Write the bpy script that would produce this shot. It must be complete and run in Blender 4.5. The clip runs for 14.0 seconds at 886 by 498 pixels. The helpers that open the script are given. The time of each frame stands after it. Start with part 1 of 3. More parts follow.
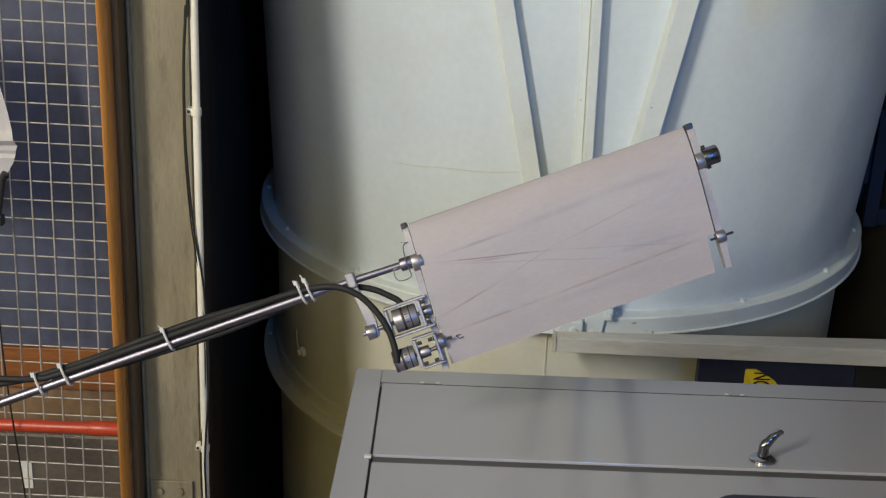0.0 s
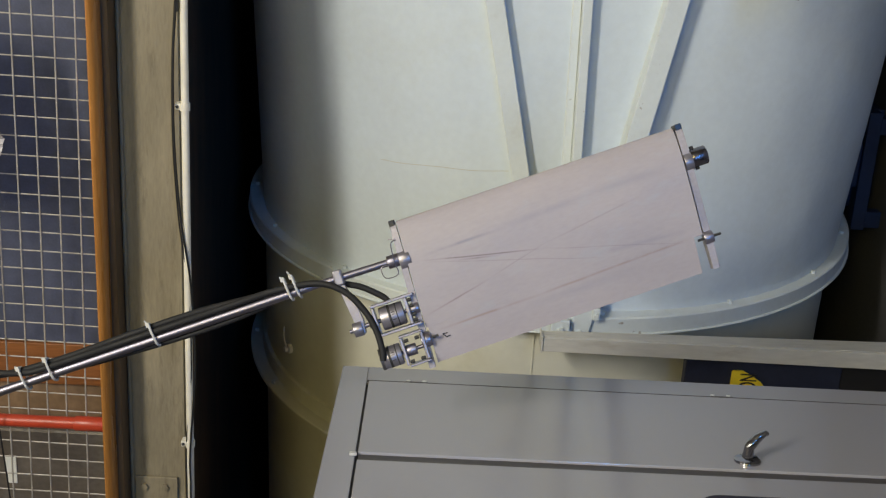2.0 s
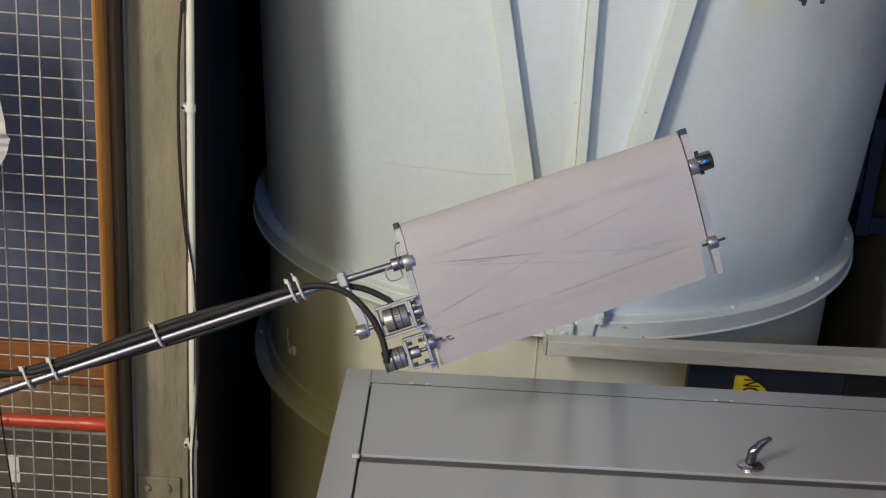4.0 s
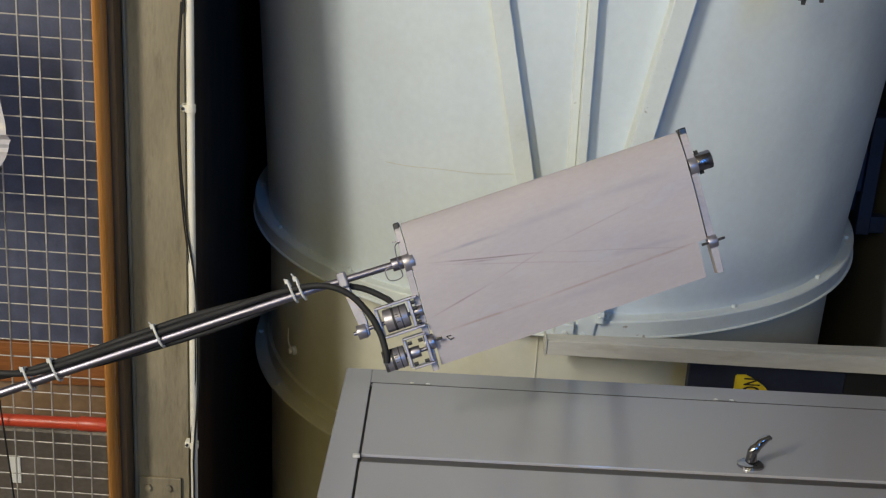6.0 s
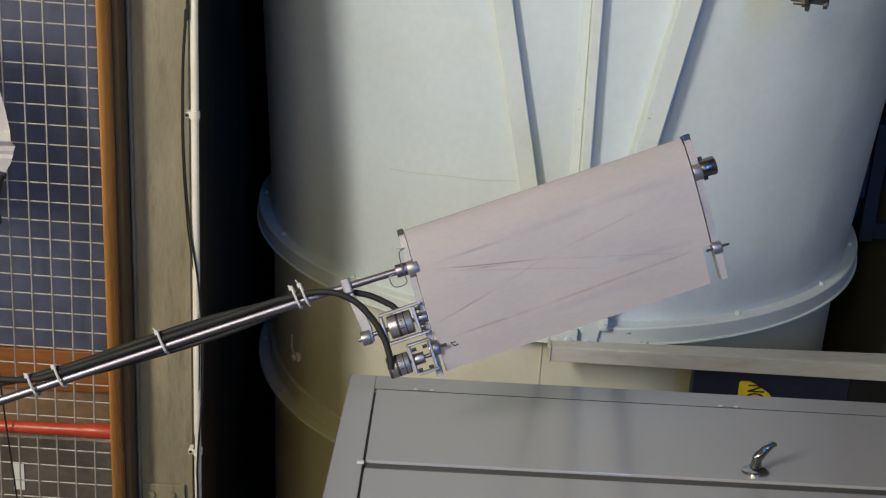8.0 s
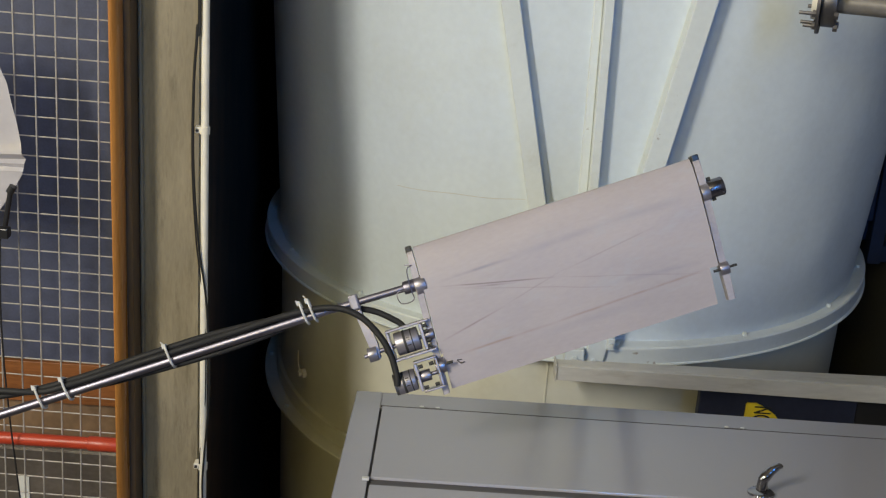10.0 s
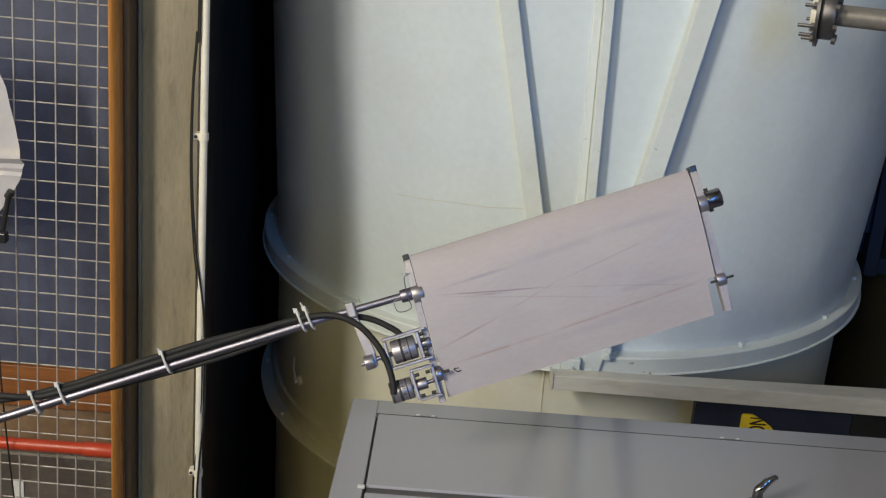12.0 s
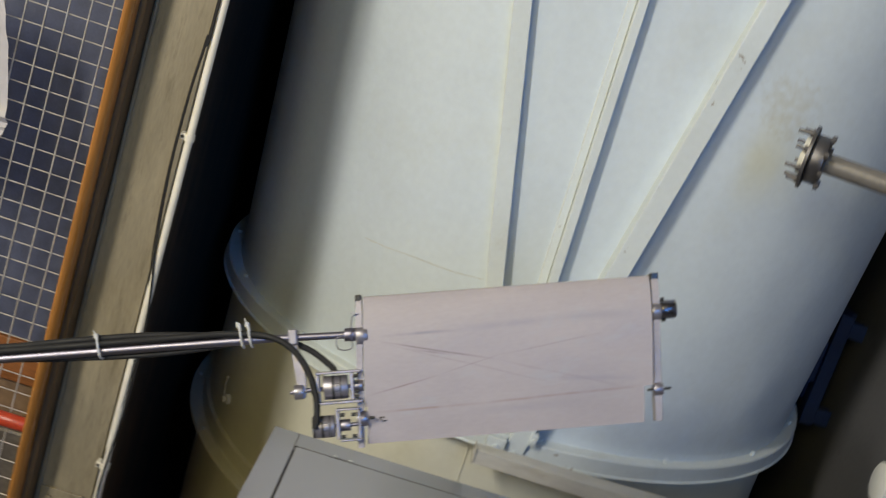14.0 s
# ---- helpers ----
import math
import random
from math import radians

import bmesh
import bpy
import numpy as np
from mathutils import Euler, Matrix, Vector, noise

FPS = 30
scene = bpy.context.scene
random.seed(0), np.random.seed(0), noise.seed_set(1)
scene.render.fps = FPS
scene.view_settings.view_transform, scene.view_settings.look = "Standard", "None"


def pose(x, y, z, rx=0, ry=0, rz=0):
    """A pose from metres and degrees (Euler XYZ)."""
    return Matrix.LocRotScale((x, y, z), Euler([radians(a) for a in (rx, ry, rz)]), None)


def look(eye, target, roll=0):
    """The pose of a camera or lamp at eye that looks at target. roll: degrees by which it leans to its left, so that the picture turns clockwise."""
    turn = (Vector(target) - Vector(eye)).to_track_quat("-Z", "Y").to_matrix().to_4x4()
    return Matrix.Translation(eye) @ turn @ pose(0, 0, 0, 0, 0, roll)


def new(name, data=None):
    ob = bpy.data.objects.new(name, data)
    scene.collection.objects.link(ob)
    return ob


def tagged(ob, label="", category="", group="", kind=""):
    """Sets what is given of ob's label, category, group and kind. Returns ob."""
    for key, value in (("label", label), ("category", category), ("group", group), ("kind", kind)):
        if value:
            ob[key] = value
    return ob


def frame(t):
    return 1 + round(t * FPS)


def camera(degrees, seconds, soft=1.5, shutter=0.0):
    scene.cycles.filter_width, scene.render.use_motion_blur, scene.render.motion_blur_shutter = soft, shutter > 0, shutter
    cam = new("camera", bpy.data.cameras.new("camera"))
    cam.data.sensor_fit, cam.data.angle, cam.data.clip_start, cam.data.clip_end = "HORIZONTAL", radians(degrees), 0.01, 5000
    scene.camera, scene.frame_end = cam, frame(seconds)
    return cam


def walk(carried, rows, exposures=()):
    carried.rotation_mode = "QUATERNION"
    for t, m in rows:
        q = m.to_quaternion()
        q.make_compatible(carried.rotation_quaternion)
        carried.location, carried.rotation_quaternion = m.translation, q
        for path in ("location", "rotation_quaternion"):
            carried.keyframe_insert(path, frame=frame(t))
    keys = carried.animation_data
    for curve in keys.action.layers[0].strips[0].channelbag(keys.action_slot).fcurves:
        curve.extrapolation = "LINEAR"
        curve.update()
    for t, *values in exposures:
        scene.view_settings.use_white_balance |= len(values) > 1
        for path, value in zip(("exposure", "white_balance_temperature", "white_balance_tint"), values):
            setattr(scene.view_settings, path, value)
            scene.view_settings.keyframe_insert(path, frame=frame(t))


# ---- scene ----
cam = camera(40.0, 14.0, soft=1.25, shutter=0.5)
PATH = [
    (0, (0.002, 0.001, 1.7), (-0.662, 1.887, 1.673), -87.7),
    (0.5, (0.003, 0.0, 1.698), (-0.661, 1.886, 1.666), -87.7),
    (1, (0.001, 0.004, 1.697), (-0.667, 1.889, 1.661), -87.6),
    (1.5, (0.001, 0.002, 1.696), (-0.667, 1.887, 1.656), -87.3),
    (2, (0.0, 0.003, 1.697), (-0.665, 1.888, 1.652), -87.1),
    (2.5, (-0.004, 0.001, 1.696), (-0.667, 1.887, 1.651), -87.2),
    (3, (0.0, 0.002, 1.698), (-0.664, 1.888, 1.657), -86.9),
    (5.5, (0.001, 0.002, 1.698), (-0.659, 1.889, 1.66), -86.6),
    (6, (0.002, 0.0, 1.696), (-0.66, 1.887, 1.659), -86.8),
    (6.5, (0.0, 0.0, 1.7), (-0.651, 1.891, 1.67), -86.8),
    (7, (0.003, -0.001, 1.699), (-0.646, 1.891, 1.669), -86.7),
    (7.5, (0.0, 0.0, 1.699), (-0.65, 1.891, 1.668), -86.6),
    (8, (0.0, -0.001, 1.699), (-0.651, 1.89, 1.667), -86.8),
    (8.5, (-0.002, -0.001, 1.7), (-0.65, 1.891, 1.673), -86.7),
    (9, (-0.001, -0.005, 1.699), (-0.63, 1.893, 1.679), -86.5),
    (11.5, (0.001, -0.006, 1.702), (-0.622, 1.895, 1.684), -85.7),
    (12, (0.002, -0.008, 1.702), (-0.609, 1.897, 1.679), -85.6),
    (12.5, (-0.001, -0.013, 1.703), (-0.616, 1.89, 1.68), -86.3),
    (13, (0.002, -0.015, 1.702), (-0.632, 1.882, 1.68), -86.0),
    (13.1, (0.002, -0.019, 1.704), (-0.632, 1.877, 1.68), -85.2),
    (13.2, (-0.008, -0.003, 1.702), (-0.62, 1.901, 1.676), -83.9),
    (13.3, (-0.006, -0.021, 1.702), (-0.6, 1.889, 1.668), -82.7),
    (13.4, (0.007, -0.024, 1.71), (-0.574, 1.889, 1.667), -81.7),
    (13.5, (0.005, -0.012, 1.704), (-0.552, 1.908, 1.664), -80.3),
    (13.6, (-0.004, -0.024, 1.702), (-0.546, 1.901, 1.66), -79.5),
    (13.7, (-0.012, -0.018, 1.702), (-0.552, 1.907, 1.655), -78.1),
    (13.8, (-0.012, -0.019, 1.703), (-0.543, 1.908, 1.651), -76.3),
    (14, (-0.011, -0.029, 1.686), (-0.511, 1.907, 1.627), -72.6),
]
walk(cam, [(t, look(eye, target, roll)) for t, eye, target, roll in PATH])

# ---- world, lights ----
world = bpy.data.worlds.new("world")
scene.world = world
world.use_nodes = True
world.node_tree.nodes["Background"].inputs[0].default_value = (0.35, 0.45, 0.62, 1)
world.node_tree.nodes["Background"].inputs[1].default_value = 0.25
scene.view_settings.exposure = 0.0


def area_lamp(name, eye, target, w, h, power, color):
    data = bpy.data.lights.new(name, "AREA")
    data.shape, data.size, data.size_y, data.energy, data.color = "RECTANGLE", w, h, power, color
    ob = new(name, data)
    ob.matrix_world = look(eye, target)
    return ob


area_lamp("hall_lamp_light", (2.2, -2.0, 5.08), (-0.8, 3.3, 1.4), 2.4, 0.50, 350, (0.98, 0.925, 0.80))
area_lamp("overhead_lamp_light", (0.5, 0.5, 5.2), (-0.8, 3.3, 1.2), 1.4, 0.6, 20, (1.0, 0.91, 0.70))
# Two unseen warm lamps, added to fill the shade on the tunnel's upper side.
area_lamp("middle_fill_light", (2.0, -3.6, 3.60), (-1.2, 3.3, 2.0), 1.6, 0.9, 60, (1.0, 0.85, 0.36))
area_lamp("rear_fill_light", (2.0, -3.7, 2.80), (-1.2, 3.3, 2.1), 1.6, 0.4, 24, (1.0, 0.74, 0.16))
# Unseen blue fill added low behind the camera to cool the tunnel's underside.
area_lamp("blue_fill_light", (1.4, -3.95, 0.32), (-0.9, 3.3, 0.4), 2.8, 0.5, 98, (0.08, 0.35, 1.0))


# ---- materials ----
def material(name, color, rough=0.5, metal=0.0, vary=0.12, scale=4.0, grain=60.0, bump=0.08, stretch=(1, 1, 1), dirt=None, dirt_amount=0.5, coat=0.0, wave=0.0, chips=None, stain=None):
    """A painted or natural surface: slow blotches, fine grain, relief and optional patches of dirt or another tint."""
    m = bpy.data.materials.new(name)
    m.use_nodes = True
    nt = m.node_tree
    n, l = nt.nodes, nt.links
    b = n["Principled BSDF"]
    b.inputs["Metallic"].default_value = metal
    b.inputs["Coat Weight"].default_value = coat
    tc = n.new("ShaderNodeTexCoord")
    mp = n.new("ShaderNodeMapping")
    mp.inputs["Scale"].default_value = stretch
    l.new(tc.outputs["Object"], mp.inputs[0])
    big = n.new("ShaderNodeTexNoise")
    big.inputs["Scale"].default_value = scale
    big.inputs["Detail"].default_value = 5
    fine = n.new("ShaderNodeTexNoise")
    fine.inputs["Scale"].default_value = grain
    fine.inputs["Detail"].default_value = 3
    for x in (big, fine):
        l.new(mp.outputs[0], x.inputs["Vector"])
    ramp = n.new("ShaderNodeMapRange")
    ramp.inputs[1].default_value, ramp.inputs[2].default_value = 0.3, 0.7
    ramp.inputs[3].default_value, ramp.inputs[4].default_value = 1 - vary, 1 + vary
    l.new(big.outputs[0], ramp.inputs[0])
    ramp2 = n.new("ShaderNodeMapRange")
    ramp2.inputs[1].default_value, ramp2.inputs[2].default_value = 0.3, 0.7
    ramp2.inputs[3].default_value, ramp2.inputs[4].default_value = 1 - vary * 0.5, 1 + vary * 0.5
    l.new(fine.outputs[0], ramp2.inputs[0])
    mul = n.new("ShaderNodeMath")
    mul.operation = "MULTIPLY"
    l.new(ramp.outputs[0], mul.inputs[0])
    l.new(ramp2.outputs[0], mul.inputs[1])
    tint = n.new("ShaderNodeVectorMath")
    tint.operation = "SCALE"
    tint.inputs[0].default_value = color
    l.new(mul.outputs[0], tint.inputs["Scale"])
    out = tint.outputs[0]
    if dirt:
        patch = n.new("ShaderNodeTexNoise")
        patch.inputs["Scale"].default_value = scale * 1.7
        patch.inputs["Detail"].default_value = 8
        patch.inputs["Roughness"].default_value = 0.7
        l.new(mp.outputs[0], patch.inputs["Vector"])
        edge = n.new("ShaderNodeMapRange")
        edge.inputs[1].default_value, edge.inputs[2].default_value = 0.56, 0.74
        edge.inputs[3].default_value, edge.inputs[4].default_value = 0.0, dirt_amount
        l.new(patch.outputs[0], edge.inputs[0])
        mix = n.new("ShaderNodeMix")
        mix.data_type = "RGBA"
        l.new(edge.outputs[0], mix.inputs[0])
        l.new(out, mix.inputs[6])
        mix.inputs[7].default_value = (*dirt, 1)
        out = mix.outputs[2]
    if chips:
        spot = n.new("ShaderNodeTexNoise")
        spot.inputs["Scale"].default_value = 26
        spot.inputs["Detail"].default_value = 6
        l.new(tc.outputs["Object"], spot.inputs["Vector"])
        cut = n.new("ShaderNodeMapRange")
        cut.inputs[1].default_value, cut.inputs[2].default_value = 0.70, 0.73
        cut.inputs[3].default_value, cut.inputs[4].default_value = 0.0, 0.75
        l.new(spot.outputs[0], cut.inputs[0])
        mix = n.new("ShaderNodeMix")
        mix.data_type = "RGBA"
        l.new(cut.outputs[0], mix.inputs[0])
        l.new(out, mix.inputs[6])
        mix.inputs[7].default_value = (*chips, 1)
        out = mix.outputs[2]
    if stain:
        spread = n.new("ShaderNodeVectorMath")
        spread.operation = "DISTANCE"
        spread.inputs[1].default_value = stain[:3]
        l.new(tc.outputs["Object"], spread.inputs[0])
        ragged = n.new("ShaderNodeMath")
        ragged.operation = "MULTIPLY_ADD"
        ragged.inputs[1].default_value = 0.14
        l.new(fine.outputs[0], ragged.inputs[0])
        l.new(spread.outputs["Value"], ragged.inputs[2])
        rim = n.new("ShaderNodeMapRange")
        rim.inputs[1].default_value, rim.inputs[2].default_value = stain[3] * 0.5 + 0.07, stain[3] + 0.07
        rim.inputs[3].default_value, rim.inputs[4].default_value = 0.30, 0.0
        l.new(ragged.outputs[0], rim.inputs[0])
        mix = n.new("ShaderNodeMix")
        mix.data_type = "RGBA"
        l.new(rim.outputs[0], mix.inputs[0])
        l.new(out, mix.inputs[6])
        mix.inputs[7].default_value = (0.46, 0.40, 0.22, 1)
        out = mix.outputs[2]
    l.new(out, b.inputs["Base Color"])
    rr = n.new("ShaderNodeMapRange")
    rr.inputs[1].default_value, rr.inputs[2].default_value = 0.3, 0.7
    rr.inputs[3].default_value, rr.inputs[4].default_value = max(rough - 0.08, 0.02), min(rough + 0.08, 1)
    l.new(big.outputs[0], rr.inputs[0])
    l.new(rr.outputs[0], b.inputs["Roughness"])
    if bump:
        bp = n.new("ShaderNodeBump")
        bp.inputs["Strength"].default_value = bump
        bp.inputs["Distance"].default_value = 0.004
        l.new(fine.outputs[0], bp.inputs["Height"])
        if wave:
            slow = n.new("ShaderNodeTexNoise")
            slow.inputs["Scale"].default_value = 3.2
            slow.inputs["Detail"].default_value = 2
            l.new(tc.outputs["Object"], slow.inputs["Vector"])
            dent = n.new("ShaderNodeBump")
            dent.inputs["Strength"].default_value = wave
            dent.inputs["Distance"].default_value = 0.03
            l.new(slow.outputs[0], dent.inputs["Height"])
            l.new(dent.outputs[0], bp.inputs["Normal"])
        l.new(bp.outputs[0], b.inputs["Normal"])
    return m


CREAM = material("cream_paint", (0.66, 0.65, 0.55), 0.42, vary=0.05, scale=1.6, grain=22, bump=0.06, dirt=(0.45, 0.43, 0.30), dirt_amount=0.3)
TUNNEL = material("tunnel_paint", (0.62, 0.685, 0.725), 0.40, vary=0.05, scale=1.6, grain=45, bump=0.12, wave=0.35, stain=(1.20, -0.96, 0.83, 0.11), dirt=(0.52, 0.52, 0.42), dirt_amount=0.22)
RIB = material("rib_paint", (0.65, 0.70, 0.70), 0.4, chips=(0.25, 0.21, 0.15), vary=0.04, scale=5, grain=60, dirt=(0.40, 0.38, 0.30), dirt_amount=0.30)
CRACK = material("crack_in_paint", (0.50, 0.46, 0.34), 0.6)
POSTP = material("post_paint", (0.55, 0.53, 0.475), 0.45, vary=0.10, scale=5, grain=40, stretch=(2.4, 2.4, 0.5), bump=0.08, dirt=(0.28, 0.23, 0.15), dirt_amount=0.5)
BEAM = material("beam_paint", (0.26, 0.22, 0.145), 0.5, vary=0.16, scale=7, grain=60, stretch=(0.6, 1, 3.2), bump=0.10, dirt=(0.10, 0.08, 0.05), dirt_amount=0.6)
WOOD = material("varnished_wood", (0.50, 0.215, 0.050), 0.30, vary=0.2, scale=6, grain=40, stretch=(0.3, 4, 4), bump=0.15)
BOARD = material("brown_board", (0.23, 0.083, 0.022), 0.5, vary=0.25, scale=7, grain=50, stretch=(4, 1, 0.5))
# Darker than the board: shade of the recess under the rail is in the colour.
SHADEBOARD = material("shaded_timber", (0.13, 0.085, 0.045), 0.6, vary=0.25, scale=7, grain=50, stretch=(0.4, 3, 3))
BROWNWALL = material("brown_wall", (0.20, 0.125, 0.070), 0.6, vary=0.25, scale=5, grain=50, dirt=(0.09, 0.06, 0.035))
SLATE = material("slate_panel", (0.064, 0.073, 0.120), 0.6, vary=0.16, scale=26, grain=160, bump=0.15, dirt=(0.16, 0.17, 0.20), dirt_amount=0.15)
GALV = material("galvanised_wire", (0.46, 0.43, 0.39), 0.42, metal=0.3, vary=0.25, scale=20, grain=90)
CONDUIT = material("conduit_plastic", (0.76, 0.72, 0.62), 0.38, vary=0.06, scale=9, dirt=(0.5, 0.46, 0.36), dirt_amount=0.3)
BLACK = material("black_rubber", (0.008, 0.008, 0.009), 0.72, vary=0.2, scale=20)
LOCKER = material("locker_enamel", (0.325, 0.325, 0.365), 0.13, vary=0.012, scale=0.9, grain=160, bump=0.0)
SEAMP = material("locker_seam", (0.055, 0.05, 0.052), 0.5)
GROOVE = material("shadow_gap_steel", (0.03, 0.03, 0.03), 0.7)
CHROME = material("chrome", (0.32, 0.32, 0.35), 0.14, metal=1.0, vary=0.05, scale=20, bump=0.0)
ALU = material("machined_aluminium", (0.35, 0.335, 0.39), 0.40, metal=0.95, vary=0.08, scale=25, grain=150, bump=0.06)
PLATE = material("milled_end_plate", (0.40, 0.375, 0.40), 0.62, metal=0.6, vary=0.12, scale=14, grain=150, bump=0.06)
SOCKET = material("dark_polished_steel", (0.17, 0.165, 0.19), 0.25, metal=1.0, vary=0.08, scale=20, bump=0.02)
ENCODER = material("encoder_casing", (0.30, 0.29, 0.33), 0.42, metal=0.75, vary=0.10, scale=20)
STEEL = material("brushed_steel", (0.25, 0.24, 0.30), 0.44, metal=1.0, vary=0.10, scale=20, grain=140, stretch=(0.2, 3, 3), bump=0.08)
CASTIRON = material("dull_steel", (0.14, 0.135, 0.14), 0.45, metal=0.8, vary=0.3, scale=18, dirt=(0.22, 0.17, 0.11), dirt_amount=0.5)
GREYPIPE = material("weathered_pipe", (0.20, 0.185, 0.165), 0.5, metal=0.3, vary=0.2, scale=14, dirt=(0.25, 0.19, 0.12), dirt_amount=0.5)
# Pale stretched patches put the casing's shiny streaks into its colour.
DUCTP = material("brown_grey_casing", (0.17, 0.145, 0.12), 0.36, metal=0.3, vary=0.22, scale=5, stretch=(1.6, 1, 1), dirt=(0.30, 0.28, 0.25), dirt_amount=0.5)
RED = material("red_pipe_paint", (0.44, 0.05, 0.02), 0.38, vary=0.10, scale=10, dirt=(0.30, 0.05, 0.02), dirt_amount=0.4)
NAVY = material("navy_paint", (0.018, 0.022, 0.045), 0.5, vary=0.2, scale=6)
BLUE = material("blue_steel_paint", (0.012, 0.022, 0.055), 0.45, vary=0.15, scale=8)
YELLOW = material("yellow_sign_enamel", (0.80, 0.60, 0.03), 0.45, vary=0.08, scale=12)
TIE = material("nylon_tie", (0.50, 0.50, 0.50), 0.4, vary=0.05)
BAG = material("thin_plastic_film", (0.72, 0.69, 0.71), 0.18, vary=0.06, scale=9, grain=30, bump=0.25)
BAG.node_tree.nodes["Principled BSDF"].inputs["Alpha"].default_value = 0.5
DARKSTEEL = material("dark_soffit", (0.15, 0.10, 0.065), 0.75, vary=0.3, scale=5, stretch=(0.4, 3, 3))
CONCRETE = material("concrete_floor", (0.11, 0.11, 0.115), 0.65, vary=0.15, scale=2.5, dirt=(0.05, 0.05, 0.05))
PLASTER = material("hall_plaster", (0.25, 0.22, 0.17), 0.8, vary=0.06, scale=1.5)
FABRIC = material("navy_fabric", (0.010, 0.012, 0.03), 0.9, vary=0.2, scale=60)
WHITEP = material("white_plastic", (0.72, 0.72, 0.68), 0.4, vary=0.05)
BLACKP = material("black_plastic", (0.02, 0.02, 0.022), 0.35)


def film_material():
    """Thin film over a balsa skin: pinkish beige with bluish patches, streaks along the span and a few dark lines and
    bands.
    """
    m = material("covering_film", (0.385, 0.352, 0.375), 0.50, wave=0.12, vary=0.05, scale=9, grain=110, stretch=(0.6, 1.6, 1), bump=0.05, dirt=(0.38, 0.385, 0.43), dirt_amount=0.8)
    nt = m.node_tree
    n, l = nt.nodes, nt.links
    b = n["Principled BSDF"]
    base = b.inputs["Base Color"].links[0].from_socket
    tc = n.new("ShaderNodeTexCoord")
    sep = n.new("ShaderNodeSeparateXYZ")
    l.new(tc.outputs["Object"], sep.inputs[0])

    def math_node(op, a, c=None):
        x = n.new("ShaderNodeMath")
        x.operation = op
        for i, v in enumerate((a, c)):
            if v is None:
                continue
            if isinstance(v, (int, float)):
                x.inputs[i].default_value = v
            else:
                l.new(v, x.inputs[i])
        return x.outputs[0]

    wobble = n.new("ShaderNodeTexNoise")
    wobble.inputs["Scale"].default_value = 9
    l.new(tc.outputs["Object"], wobble.inputs["Vector"])
    w = math_node("MULTIPLY", math_node("SUBTRACT", wobble.outputs[0], 0.5), 0.004)
    broken = n.new("ShaderNodeTexNoise")
    broken.inputs["Scale"].default_value = 16
    l.new(tc.outputs["Object"], broken.inputs["Vector"])
    gaps = n.new("ShaderNodeMapRange")
    gaps.inputs[1].default_value, gaps.inputs[2].default_value = 0.26, 0.46
    l.new(broken.outputs[0], gaps.inputs[0])
    # lines and bands drawn in the colour: start x, start y, end x, end y, half width, strength, colour
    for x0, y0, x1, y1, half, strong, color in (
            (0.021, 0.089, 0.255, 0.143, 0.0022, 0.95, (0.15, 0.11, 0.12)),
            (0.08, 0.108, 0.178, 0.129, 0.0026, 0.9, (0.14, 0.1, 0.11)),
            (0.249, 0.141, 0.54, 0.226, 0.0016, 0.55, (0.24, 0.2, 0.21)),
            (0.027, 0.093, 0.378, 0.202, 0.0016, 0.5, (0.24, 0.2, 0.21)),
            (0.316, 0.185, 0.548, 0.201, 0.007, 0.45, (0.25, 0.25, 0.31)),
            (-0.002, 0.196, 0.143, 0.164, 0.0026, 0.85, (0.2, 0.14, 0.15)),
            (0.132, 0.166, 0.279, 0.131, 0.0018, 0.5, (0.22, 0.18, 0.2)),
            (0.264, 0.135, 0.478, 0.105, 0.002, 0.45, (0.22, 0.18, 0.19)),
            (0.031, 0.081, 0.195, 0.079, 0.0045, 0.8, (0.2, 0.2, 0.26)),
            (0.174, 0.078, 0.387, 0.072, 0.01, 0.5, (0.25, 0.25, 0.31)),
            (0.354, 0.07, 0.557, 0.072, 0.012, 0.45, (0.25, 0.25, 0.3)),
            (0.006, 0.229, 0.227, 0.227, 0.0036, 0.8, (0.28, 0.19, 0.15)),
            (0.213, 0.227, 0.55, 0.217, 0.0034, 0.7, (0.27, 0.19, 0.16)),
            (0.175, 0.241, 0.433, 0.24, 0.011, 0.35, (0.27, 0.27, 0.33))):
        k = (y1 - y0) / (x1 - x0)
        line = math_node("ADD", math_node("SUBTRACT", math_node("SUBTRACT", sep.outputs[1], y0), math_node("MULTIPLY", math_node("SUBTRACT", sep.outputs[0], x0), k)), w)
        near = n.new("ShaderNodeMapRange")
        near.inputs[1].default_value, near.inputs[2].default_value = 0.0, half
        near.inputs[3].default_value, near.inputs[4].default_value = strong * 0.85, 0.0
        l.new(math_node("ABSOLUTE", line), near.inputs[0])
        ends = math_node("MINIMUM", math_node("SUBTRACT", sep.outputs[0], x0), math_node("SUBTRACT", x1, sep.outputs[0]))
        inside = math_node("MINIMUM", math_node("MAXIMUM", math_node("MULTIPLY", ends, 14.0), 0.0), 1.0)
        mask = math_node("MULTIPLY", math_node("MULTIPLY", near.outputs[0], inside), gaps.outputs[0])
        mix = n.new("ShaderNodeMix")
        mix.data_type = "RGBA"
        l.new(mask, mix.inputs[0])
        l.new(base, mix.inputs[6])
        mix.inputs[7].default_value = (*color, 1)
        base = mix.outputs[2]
    l.new(base, b.inputs["Base Color"])
    return m


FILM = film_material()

# ---- mesh helpers ----
ROOT = {}


